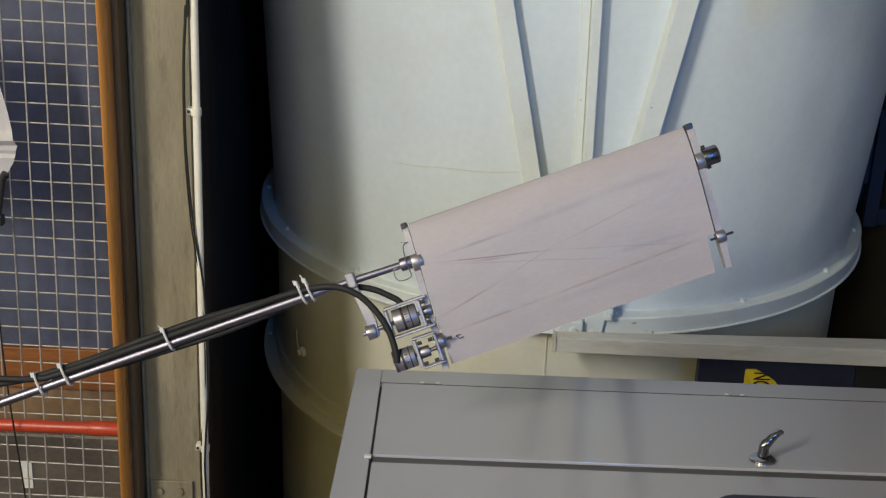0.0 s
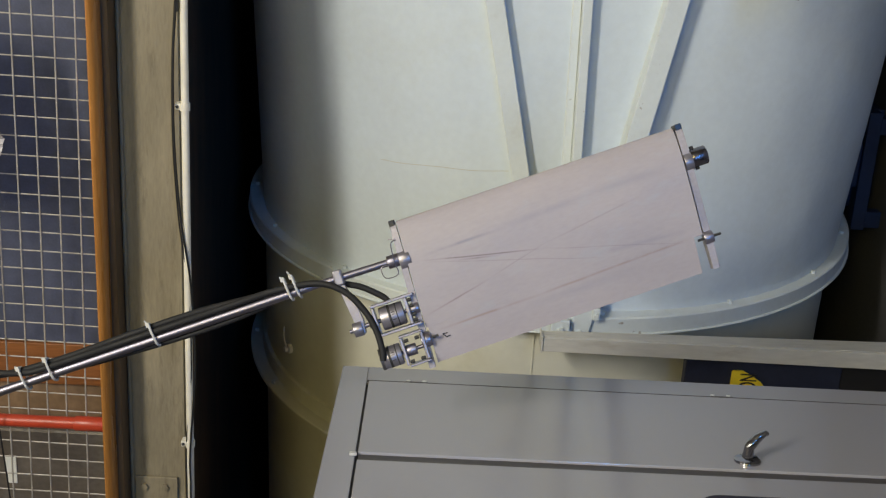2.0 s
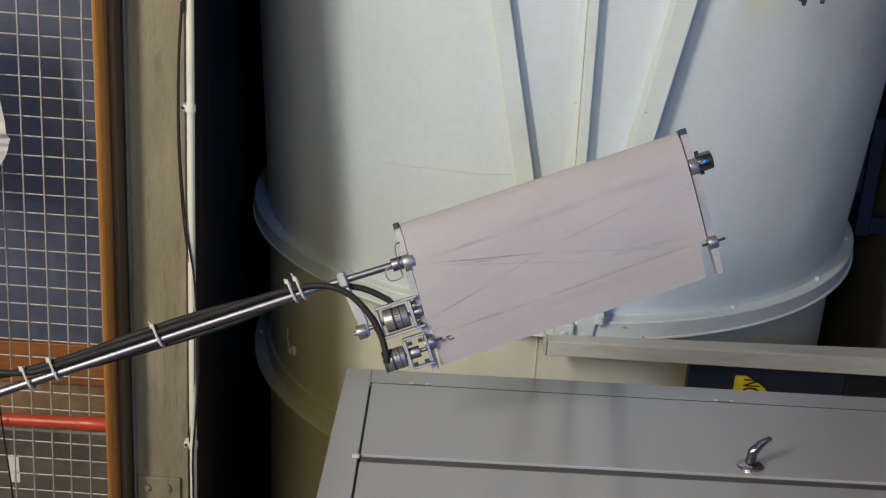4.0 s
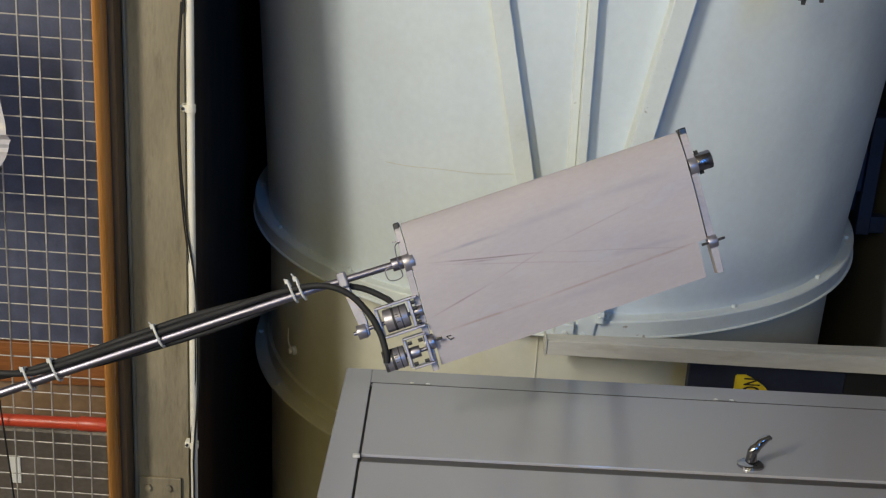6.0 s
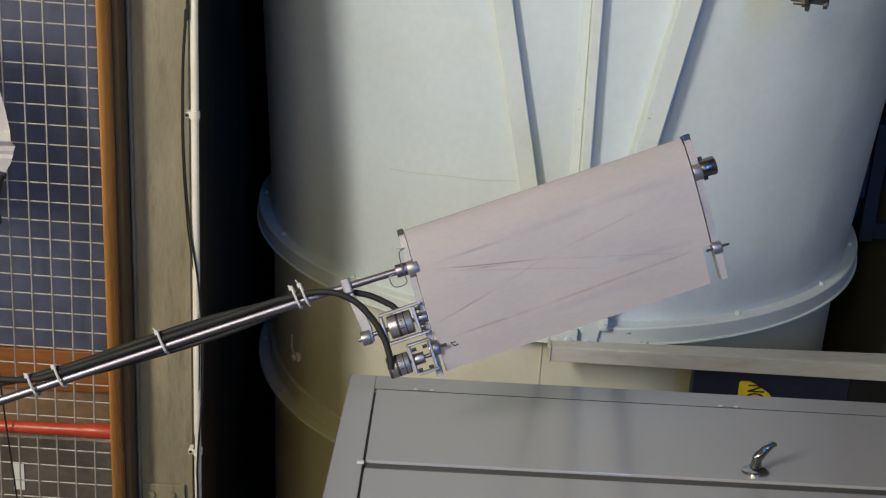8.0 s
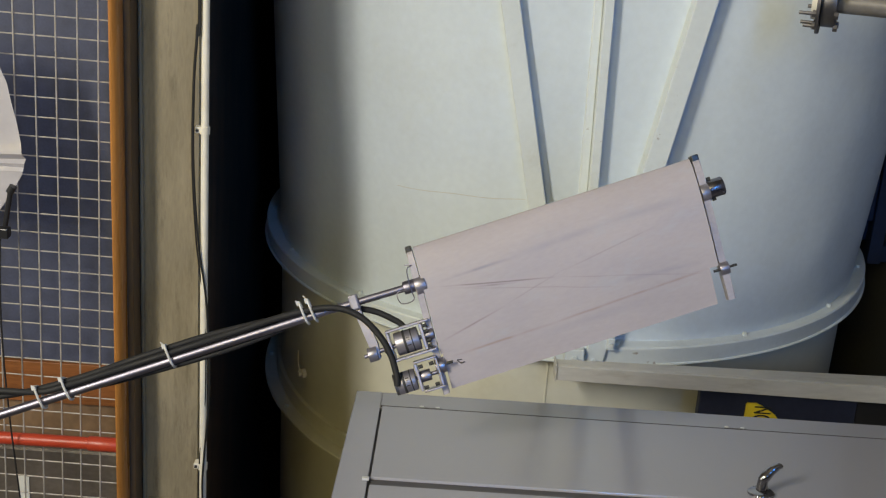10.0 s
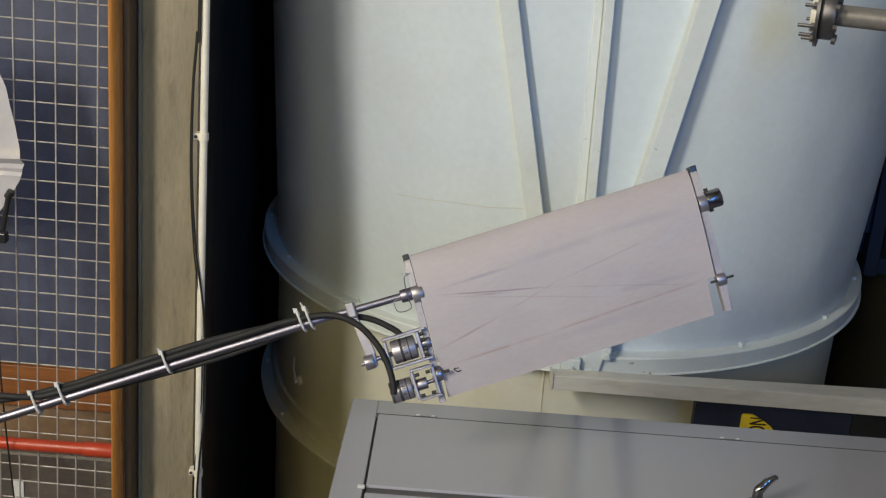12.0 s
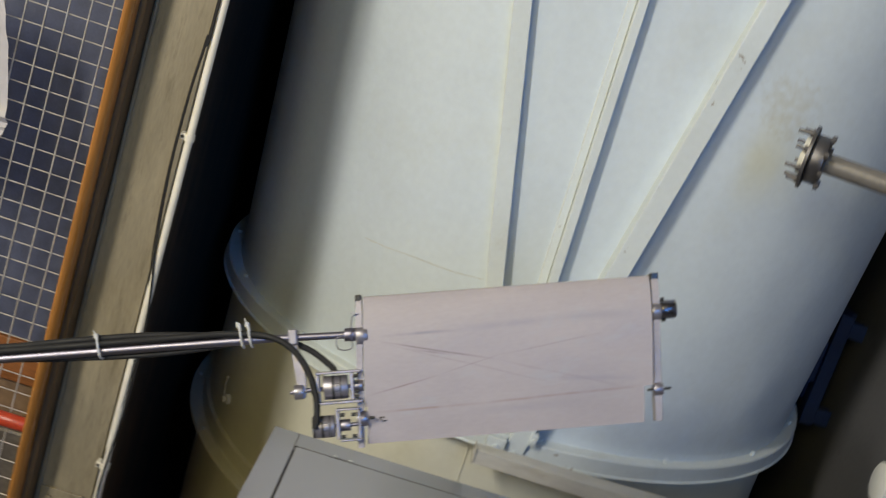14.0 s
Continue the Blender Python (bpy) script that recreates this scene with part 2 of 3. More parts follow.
def thing(name, m, label, category, group="", kind=""):
    """An Empty at the base of a thing, at the pose m; parts are given in world or local metres."""
    ob = new(name)
    ob.empty_display_size = 0.05
    ob.matrix_world = m
    ROOT[ob] = m
    return tagged(ob, label, category, group, kind)


def part(name, bm, mat, parent=None, label="", local=True, smooth=False):
    """Links a bmesh as one mesh object under a thing or a part; local: coordinates are in the thing's own frame."""
    top = parent
    while top is not None and top.parent is not None:
        top = top.parent
    if not local and top is not None:
        bm.transform(ROOT[top].inverted())
    bmesh.ops.recalc_face_normals(bm, faces=bm.faces)
    me = bpy.data.meshes.new(name)
    bm.to_mesh(me)
    bm.free()
    me.materials.append(mat)
    if smooth:
        for p in me.polygons:
            p.use_smooth = True
        me.set_sharp_from_angle(angle=radians(38))
    ob = new(name, me)
    if parent is not None:
        ob.parent = parent
    if label:
        ob["label"] = label
    return ob


def solid(name, bm, mat, label, category, kind="", smooth=False, group=""):
    return tagged(part(name, bm, mat, smooth=smooth), label, category, group, kind)


def box(x0, x1, y0, y1, z0, z1, bevel=0.0, bm=None, segs=2):
    b = bmesh.new()
    bmesh.ops.create_cube(b, size=1, matrix=Matrix.LocRotScale(((x0 + x1) / 2, (y0 + y1) / 2, (z0 + z1) / 2), None, (abs(x1 - x0), abs(y1 - y0), abs(z1 - z0))))
    if bevel:
        bmesh.ops.bevel(b, geom=b.edges[:], offset=bevel, segments=segs, affect="EDGES", profile=0.5)
    return join(bm, b)


def join(bm, b):
    if bm is None:
        return b
    me = bpy.data.meshes.new("tmp")
    b.to_mesh(me)
    b.free()
    bm.from_mesh(me)
    bpy.data.meshes.remove(me)
    return bm


def rod(p, q, r, bm=None, sides=16, r2=None, bevel=0.0):
    p, q = Vector(p), Vector(q)
    b = bmesh.new()
    m = Matrix.Translation((p + q) / 2) @ (q - p).to_track_quat("Z", "Y").to_matrix().to_4x4()
    bmesh.ops.create_cone(b, cap_ends=True, segments=sides, radius1=r, radius2=r if r2 is None else r2, depth=(q - p).length, matrix=m)
    if bevel:
        rim = [e for e in b.edges if any(len(f.verts) > 4 for f in e.link_faces)]
        bmesh.ops.bevel(b, geom=rim, offset=bevel, segments=2, affect="EDGES", profile=0.5)
    return join(bm, b)


def smooth_path(points, steps=8):
    """Catmull-Rom through the points."""
    ps = [Vector(p) for p in points]
    ps = [2 * ps[0] - ps[1], *ps, 2 * ps[-1] - ps[-2]]
    out = []
    for a, b, c, d in zip(ps, ps[1:], ps[2:], ps[3:]):
        for i in range(steps):
            t = i / steps
            out.append(0.5 * (2 * b + (c - a) * t + (2 * a - 5 * b + 4 * c - d) * t * t + (3 * b - a - 3 * c + d) * t ** 3))
    return [*out, ps[-2]]


def tube(points, r, sides=10, bm=None, steps=8):
    path = smooth_path(points, steps) if steps > 1 else [Vector(p) for p in points]
    b = bmesh.new()
    rings = []
    side = None
    for i, p in enumerate(path):
        d = (path[min(i + 1, len(path) - 1)] - path[max(i - 1, 0)]).normalized()
        side = d.orthogonal().normalized() if side is None else (side - d * side.dot(d)).normalized()
        up = d.cross(side)
        rings.append([b.verts.new(p + r * (math.cos(a) * side + math.sin(a) * up)) for a in (2 * math.pi * k / sides for k in range(sides))])
    for u, v in zip(rings, rings[1:]):
        for k in range(sides):
            b.faces.new((u[k], u[(k + 1) % sides], v[(k + 1) % sides], v[k]))
    b.faces.new(rings[0])
    b.faces.new(rings[-1])
    return join(bm, b)


def tapered_tube(points, radii, sides=14, steps=6):
    """A tube through the points whose radius runs through the radii."""
    path = smooth_path(points, steps)
    along = smooth_path([(r, 0, 0) for r in radii], steps)
    b = bmesh.new()
    rings = []
    side = None
    for i, p in enumerate(path):
        d = (path[min(i + 1, len(path) - 1)] - path[max(i - 1, 0)]).normalized()
        side = d.orthogonal().normalized() if side is None else (side - d * side.dot(d)).normalized()
        up = d.cross(side)
        rings.append([b.verts.new(p + along[i][0] * (math.cos(a) * side + math.sin(a) * up)) for a in (2 * math.pi * k / sides for k in range(sides))])
    for u, v in zip(rings, rings[1:]):
        for k in range(sides):
            b.faces.new((u[k], u[(k + 1) % sides], v[(k + 1) % sides], v[k]))
    b.faces.new(rings[0])
    b.faces.new(rings[-1])
    return b


def prism(outline, depth_axis, d0, d1, bm=None):
    """An outline of 2D points pushed along an axis: 'x' takes (y, z), 'y' takes (x, z), 'z' takes (x, y)."""
    b = bmesh.new()
    put = {"x": lambda u, v, d: (d, u, v), "y": lambda u, v, d: (u, d, v), "z": lambda u, v, d: (u, v, d)}[depth_axis]
    one = [b.verts.new(put(u, v, d0)) for u, v in outline]
    two = [b.verts.new(put(u, v, d1)) for u, v in outline]
    b.faces.new(one)
    b.faces.new(two)
    for i in range(len(one)):
        j = (i + 1) % len(one)
        b.faces.new((one[i], one[j], two[j], two[i]))
    return join(bm, b)


def lathe(profile, center, axis="x", sides=96):
    """A closed profile of (along, radius) turned round an axis through center."""
    b = bmesh.new()
    rings = []
    for k in range(sides):
        a = 2 * math.pi * k / sides
        c, s = math.cos(a), math.sin(a)
        rings.append([b.verts.new(Vector(center) + (Vector((u, r * c, r * s)) if axis == "x" else Vector((r * c, r * s, u)))) for u, r in profile])
    for k in range(sides):
        u, v = rings[k], rings[(k + 1) % sides]
        for i in range(len(profile)):
            j = (i + 1) % len(profile)
            b.faces.new((u[i], u[j], v[j], v[i]))
    return b


# ---- hall ----
solid("floor", box(-7, 7, -4.3, 9, -0.12, 0), CONCRETE, "dark grey worn concrete hall floor", "floor", "structure")
# Ceiling and side walls are out of view, added to enclose and bounce the light.
solid("ceiling", box(-7, 3.2, -4.3, 9, 5.6, 5.75), PLASTER, "plain pale unseen ceiling added to close the hall", "ceiling", "structure")
solid("wall_west", box(-7.2, -7, -4.3, 9, 0, 5.6), PLASTER, "plain pale unseen plaster wall added to close the hall", "wall", "structure")
# Out of view; the low opening is added only for the blue fill.
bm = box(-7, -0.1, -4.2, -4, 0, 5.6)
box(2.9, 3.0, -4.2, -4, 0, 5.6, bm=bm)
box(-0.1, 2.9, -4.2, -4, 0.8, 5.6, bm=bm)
solid("wall_south", bm, PLASTER, "plain pale unseen wall with an opening added for the blue fill", "wall", "structure")
# Near-black colour carries the deep shade behind the tunnel.
solid("wall_north", box(-7, 3.0, 7.0, 7.2, 0, 5.6), NAVY, "wall behind the tunnel with deep shade put into its near-black colour", "wall", "structure")
solid("wall_east", box(3.0, 3.2, -4.3, 9, 0, 5.6), PLASTER, "plain pale unseen plaster wall added to close the hall", "wall", "structure")

# ---- gallery edge: beam, soffit, rail, mesh ----
solid("gallery_soffit", box(-6.9, 2.95, 2.906, 6.95, 2.443, 2.472), DARKSTEEL, "dark underside of the gallery deck above the tunnel", "ceiling", "structure")
# Fills the recess between rail and beam; its brown includes the shade there.
solid("deck_edge", box(-6.9, 2.95, 2.832, 2.9045, 2.434, 2.469), SHADEBOARD, "brown timber edge of the gallery deck with recess shade in its colour", "deck", "structure")
bm = prism([(2.905, 2.288), (2.98, 2.288), (2.98, 2.298), (2.925, 2.303), (2.917, 2.31), (2.917, 2.40), (2.925, 2.412), (2.98, 2.420), (2.98, 2.432), (2.905, 2.432), (2.903, 2.422), (2.905, 2.30)], "x", -6.8, 2.95)
gallery = tagged(part("gallery_beam", bm, BEAM), "beige painted steel edge beam with scuffed paint", "beam", kind="structure")
ROOT[gallery] = Matrix()
part("lip", tube([(-6.8, 2.900, 2.428), (2.95, 2.900, 2.428)], 0.005, 8, steps=1), BEAM, gallery)
plate = part("splice_plate", box(-1.95, -1.712, 2.893, 2.9025, 2.307, 2.420, 0.002), BEAM, gallery)
for px, pz in ((-1.74, 2.395), (-1.74, 2.34), (-1.80, 2.395), (-1.80, 2.34)):
    part("bolt", rod((px, 2.895, pz), (px, 2.885, pz), 0.010, sides=6), BEAM, plate)
rail = [(2.831, 2.4495), (2.800, 2.4495), (2.792, 2.4500), (2.785, 2.4530), (2.779, 2.4580), (2.774, 2.4630), (2.773, 2.4670), (2.776, 2.4695), (2.828, 2.4705)]
solid("timber_rail", prism(rail, "x", -6.8, 2.95), WOOD, "orange varnished timber kick rail along the gallery edge", "rail", "structure", smooth=True)

guard = thing("mesh_guard", pose(0, 2.822, 2.470), "galvanised square wire mesh guard panel above the rail", "mesh guard")
first = part("wire", tube([(-2.4, 0, 0), (-1.2, 0.001, 0.002), (0, 0, 0), (1.4, 0, 0.001)], 0.0020, 6, steps=3), GALV, guard, smooth=True)
first.location, first.rotation_euler = (-0.9, -0.003, 0.091 - 0.0493), (0, radians(0.9), 0)
for i in range(1, 12):
    w = new("wire", first.data)
    w.parent, w.location, w.rotation_euler = guard, (-0.9, -0.003 + random.uniform(-0.001, 0.001), 0.091 - 0.0493 + 0.0493 * i), (0, radians(0.9 + random.uniform(-0.15, 0.15)), 0)
upright = part("wire", tube([(0, 0, 0), (0.001, 0.002, 0.3), (0, 0, 0.6)], 0.0018, 6, steps=2), GALV, guard, smooth=True)
upright.location = (-0.574 - 0.0482 * 50, 0.0015, 0)
for i in range(1, 80):
    w = new("wire", upright.data)
    w.parent, w.location, w.rotation_euler = guard, (-0.574 + 0.0482 * (i - 50), 0.0015, 0), (0, radians(0.6 + random.uniform(-0.25, 0.25)), 0)

solid("slate_panel", box(-1.399, 1.4, 3.05, 3.07, 2.473, 3.4), SLATE, "slate blue painted panel behind the mesh", "panel", "structure")
solid("timber_board", box(-1.522, -1.402, 3.04, 3.07, 2.473, 3.4, 0.002), BOARD, "dark brown stained upright board behind the mesh", "board")
solid("wall_panel", box(-1.655, -1.525, 3.055, 3.075, 2.473, 3.4), BROWNWALL, "dull brown panel with stains behind the mesh", "panel", "structure")
solid("duct", box(-3.2, -1.658, 3.03, 3.075, 2.473, 3.4, 0.01), DUCTP, "grey brown metal duct casing behind the mesh", "duct", "structure")
pipe = thing("red_pipe", pose(-1.507, 2.798, 2.470), "red painted pipe standing on the timber rail", "pipe")
part("tube", rod((-1.509, 2.798, 2.53), (-1.509, 2.798, 3.4), 0.0160, sides=24), RED, pipe, local=False, smooth=True)
part("coupling", rod((-1.509, 2.798, 2.470), (-1.509, 2.798, 2.545), 0.0190, sides=24, bevel=0.002), RED, pipe, local=False, smooth=True)

conduit = thing("conduit", pose(0, 2.880, 2.268), "cream plastic conduit pipe under the beam", "conduit")
part("tube", tube([(-6.5, 0, 0), (-1.6, 0, 0.0), (-0.67, 0, 0), (1.0, 0, -0.002), (2.95, 0, 0)], 0.0095, 16), CONDUIT, conduit, smooth=True)
for cx, cz in ((-2.5, 0.0), (-1.598, 0.0), (-0.686, 0.0), (0.25, 0.0)):
    clip = part("clip", lathe([(-0.009, 0.0098), (0.009, 0.0098), (0.009, 0.0125), (-0.009, 0.0125)], (cx, 0, cz), sides=20), CONDUIT, conduit, smooth=True)
    lug = box(cx - 0.008, cx + 0.008, -0.004, 0.022, cz + 0.010, cz + 0.024, 0.002)
    part("lug", lug, CONDUIT, clip)
    part("screw", rod((cx, -0.004, cz + 0.018), (cx, -0.007, cz + 0.018), 0.004, sides=10), GROOVE, clip)
hung = [(-6.0, 2.868, 2.26), (-2.4, 2.868, 2.272), (-1.77, 2.866, 2.266), (-1.62, 2.866, 2.266), (-1.37, 2.866, 2.250), (-1.14, 2.866, 2.258), (-0.97, 2.867, 2.280), (-0.77, 2.868, 2.293), (-0.57, 2.868, 2.292), (-0.44, 2.868, 2.284), (-0.27, 2.868, 2.278), (1.5, 2.868, 2.28)]
solid("black_cable", tube(hung, 0.0027, 8), BLACK, "thin black cable sagging along the conduit", "cable", smooth=True)
hung = [(x, y + 0.008, z + 0.008 + 0.004 * math.sin(3 * x)) for x, y, z in hung]
solid("black_cable", tube(hung, 0.0020, 8), BLACK, "second thin black cable beside the conduit", "cable", smooth=True)

# ---- wind tunnel ----
TY, TZ, R0 = 4.3151, 1.2281, 1.023
tunnel = thing("wind_tunnel", pose(-1.34, TY, 0.0), "pale cream green painted steel wind tunnel duct, round to square", "wind tunnel", kind="structure")
HUB = Matrix.Translation((-1.35, TY, TZ))
tunnel.matrix_world = HUB @ pose(0, 0, 0, 0, 0, -3.4) @ pose(0, 0, 0, 0, -0.52, 0) @ HUB.inverted() @ ROOT[tunnel]


def flat_half(x):
    """Half height of the flat side of the transition at x."""
    return 0.235 + 0.195 * (x + 0.33)


def section(x, per=14):
    s = R0 + 0.012 * (x + 1.243)
    h = max(flat_half(x), 0.001)
    rc = s - h
    out = []
    for k, (sy, sz) in enumerate(((-1, 1), (1, 1), (1, -1), (-1, -1))):
        cy, cz = sy * h, sz * h
        a0 = (180, 90, 0, -90)[k]
        for i in range(per + 1):
            a = radians(a0 - 90 * i / per)
            out.append((x, TY + cy + rc * math.cos(a), TZ + cz + rc * math.sin(a)))
    return out


b = bmesh.new()
rows = [[b.verts.new(p) for p in section(-1.264 + 4.12 * i / 30)] for i in range(31)]
for u, v in zip(rows, rows[1:]):
    for i in range(len(u)):
        j = (i + 1) % len(u)
        b.faces.new((u[i], u[j], v[j], v[i]))
part("transition_shell", b, TUNNEL, tunnel, local=False, smooth=True)
ring = part("shell_section", lathe([(-1.82, R0), (-1.29, R0), (-1.29, R0 - 0.01), (-1.82, R0 - 0.01)], (0, TY, TZ), sides=128), CREAM, tunnel, local=False, smooth=True)
part("shell_section", lathe([(-5.0, R0), (-1.85, R0), (-1.85, R0 - 0.01), (-5.0, R0 - 0.01)], (0, TY, TZ), sides=128), CREAM, tunnel, local=False, smooth=True)


def ring_of(profile):
    return lathe(profile, (0, TY, TZ), sides=144)


def flange_bolts(face, r, ring):
    for k in range(16):
        a = radians(-4.5 - 22.5 * k)
        p = Vector((face, TY - r * math.cos(a), TZ + r * math.sin(a)))
        part("bolt", rod(p, p + Vector((0.010, 0, 0)), 0.0075, sides=6), RIB, ring, local=False)


# the flange round the transition's end: a flat face, a broad rim and a thin lip at its back
ring = part("flange", ring_of([(-1.320, R0 - 0.012), (-1.320, 1.083), (-1.317, 1.085), (-1.314, 1.083), (-1.313, 1.078), (-1.268, 1.078), (-1.264, 1.074), (-1.264, R0 - 0.012)]), RIB, tunnel, local=False, smooth=True)
part("weld_fillet", ring_of([(-1.264, R0 - 0.005), (-1.264, R0 + 0.009), (-1.254, R0 - 0.003)]), TUNNEL, ring, local=False, smooth=True)
flange_bolts(-1.264, 1.051, ring)
# the next joint: a rolled angle with one leg along the shell and one standing out
ring = part("flange", ring_of([(-1.868, R0 - 0.012), (-1.868, 1.080), (-1.865, 1.083), (-1.857, 1.083), (-1.854, 1.080), (-1.854, 1.039), (-1.851, 1.036), (-1.802, 1.036), (-1.800, 1.034), (-1.800, R0 - 0.012)]), CREAM, tunnel, local=False, smooth=True)
flange_bolts(-1.854, 1.062, ring)


def rib_bar(z_at, x0, x1, w, y_face, depth):
    """A straight bar on the flat side; z_at gives its middle height at x."""
    b = bmesh.new()
    ends = []
    for x in (x0, x1):
        z = z_at(x)
        ends.append([b.verts.new((x, yy, zz)) for yy, zz in ((y_face - depth, z - w / 2), (y_face - depth, z + w / 2), (y_face, z + w / 2), (y_face, z - w / 2))])
    for i in range(4):
        j = (i + 1) % 4
        b.faces.new((ends[0][i], ends[0][j], ends[1][j], ends[1][i]))
    b.faces.new(ends[0])
    b.faces.new(ends[1])
    bmesh.ops.bevel(b, geom=b.edges[:], offset=0.003, segments=2, affect="EDGES", profile=0.5)
    return b


YF = 3.345
part("rib", rib_bar(lambda x: 1.5215 + 0.2107 * (x + 0.339), -1.240, 2.8, 0.051, YF, YF - 3.245), RIB, tunnel, local=False)
part("rib", rib_bar(lambda x: 1.2735 + 0.020 * (x + 0.328), -1.240, 2.8, 0.026, YF, YF - 3.242), RIB, tunnel, local=False)
part("rib_foot", rib_bar(lambda x: 1.2985 + 0.020 * (x + 0.328), -1.240, 2.8, 0.023, YF, YF - 3.272), RIB, tunnel, local=False)
part("rib", rib_bar(lambda x: 1.037 - 0.180 * (x + 0.315), -1.314, 2.8, 0.058, YF, YF - 3.226), RIB, tunnel, local=False)


foot = part("foot_bracket", box(-1.318, -1.262, 3.205, 3.232, 1.245, 1.300, 0.003), RIB, tunnel, local=False)
part("bolt", rod((-1.29, 3.205, 1.272), (-1.29, 3.194, 1.272), 0.010, sides=6), RIB, foot, local=False)
foot = part("foot_bracket", box(-1.262, -1.225, 3.215, 3.25, 1.160, 1.182, 0.003), RIB, tunnel, local=False)
part("bolt", rod((-1.243, 3.215, 1.171), (-1.243, 3.205, 1.171), 0.006, sides=6), RIB, foot, local=False)
part("bolt", rod((-1.305, 3.226, 1.214), (-1.305, 3.216, 1.214), 0.009, sides=6), RIB, tunnel, local=False)


def on_shell(x, deg, r=R0):
    """A point of the round shell: degrees up from the side that faces the hall."""
    a = radians(deg)
    return Vector((x, TY - r * math.cos(a), TZ + r * math.sin(a)))


part("seam_strip", tube([on_shell(-1.318, 6.0), on_shell(-1.795, 6.0)], 0.0035, 6, steps=1), CREAM, tunnel, local=False)


def on_transition(x, z, lift=0.0):
    """A point of the transition's hall side above its flat, at a height z."""
    h = flat_half(x)
    rc = R0 + 0.012 * (x + 1.243) - h
    t = max(z - TZ - h, 0.0)
    return Vector((x, TY - h - math.sqrt(rc * rc - t * t) - lift, z + lift))


part("hairline_crack", tube([on_transition(-0.868 + 0.0016 * k - 0.0016 * math.sin(0.9 * k), 1.805 - 0.030 * k, 0.0002) for k in range(13)], 0.0006, 5, steps=2), CRACK, tunnel, local=False)

# ---- support post ----
post = thing("support_post", pose(-1.375, 3.16, 0), "beige painted steel angle post holding the tunnel flange", "post")


def tapered(x0, x1, y0, y1, z0, a0, a1, b0, b1, z1):
    """A four sided bar: plan rectangle at the foot and at the head."""
    bb = bmesh.new()
    lo = [bb.verts.new((x, y, z0)) for x, y in ((x0, y0), (x1, y0), (x1, y1), (x0, y1))]
    hi = [bb.verts.new((x, y, z1)) for x, y in ((a0, b0), (a1, b0), (a1, b1), (a0, b1))]
    bb.faces.new(lo)
    bb.faces.new(hi)
    for i in range(4):
        j = (i + 1) % 4
        bb.faces.new((lo[i], lo[j], hi[j], hi[i]))
    bmesh.ops.bevel(bb, geom=bb.edges[:], offset=0.002, segments=2, affect="EDGES", profile=0.5)
    return bb


part("web", tapered(-1.396, -1.344, 3.118, 3.128, 0.012, -1.388, -1.346, 3.118, 3.128, 1.328), POSTP, post, local=False)
part("leg", tapered(-1.354, -1.3435, 3.1285, 3.215, 0.012, -1.354, -1.3455, 3.1285, 3.170, 1.328), POSTP, post, local=False)
part("cap", box(-1.390, -1.342, 3.114, 3.18, 1.3285, 1.333, 0.001), POSTP, post, local=False)
part("base_plate", box(-1.47, -1.29, 3.06, 3.26, 0, 0.012, 0.002), POSTP, post, local=False)

# ---- control box with sign ----
cabinet = thing("control_box", pose(-1.80, 3.27, 0), "dark navy steel control box behind the post", "control box")
part("body", box(-2.20, -1.405, 3.19, 3.225, 0.45, 0.904, 0.004), NAVY, cabinet, local=False)
part("plinth", box(-2.18, -1.42, 3.195, 3.222, 0.0, 0.449), BLACKP, cabinet, local=False)
sign = thing("warning_sign", pose(-1.447, 3.186, 0.77), "yellow warning sign with black lettering on the navy box", "sign")
outline = [(-0.20, 0.0), (-0.006, 0.0), (-0.001, -0.004), (0.0, -0.030), (-0.012, -0.055), (-0.034, -0.088), (-0.052, -0.103), (-0.20, -0.105)]
part("plate", prism(outline, "y", -0.004, 0.002), YELLOW, sign)
word = bpy.data.curves.new("lettering", "FONT")
word.body, word.size, word.extrude, word.align_x, word.offset = "ON", 0.068, 0.0006, "RIGHT", 0.0009
word.materials.append(BLACKP)
letters = new("lettering", word)
letters.parent, letters.matrix_basis = sign, pose(-0.006, -0.0055, -0.072, 90, 0, 0) @ Matrix.Diagonal((0.50, 1, 1, 1))

# ---- steel locker ----
locker = thing("steel_locker", pose(-1.2055, 2.494, 1.789, 0, 0, 7.35), "grey enamelled two door steel locker, closed", "locker")
LB = -1.789
bm = box(-0.45, -0.012, -1.00, 0.112, LB, 0.064, 0.003)
part("body", bm, LOCKER, locker)
part("top_frame", box(-0.0115, 0.0, -1.00, 0.112, 0.0032, 0.064, 0.002), LOCKER, locker)
part("side_frame", box(-0.0115, 0.0, 0.003, 0.112, LB, 0.0035, 0.002), LOCKER, locker)
part("side_frame", box(-0.0115, 0.0, -1.00, -0.93, LB, 0.0035, 0.002), LOCKER, locker)
# Backing coloured near black for the shade inside the door gaps.
part("gap", box(-0.0118, -0.008, -0.93, 0.003, LB, 0.004), GROOVE, locker)
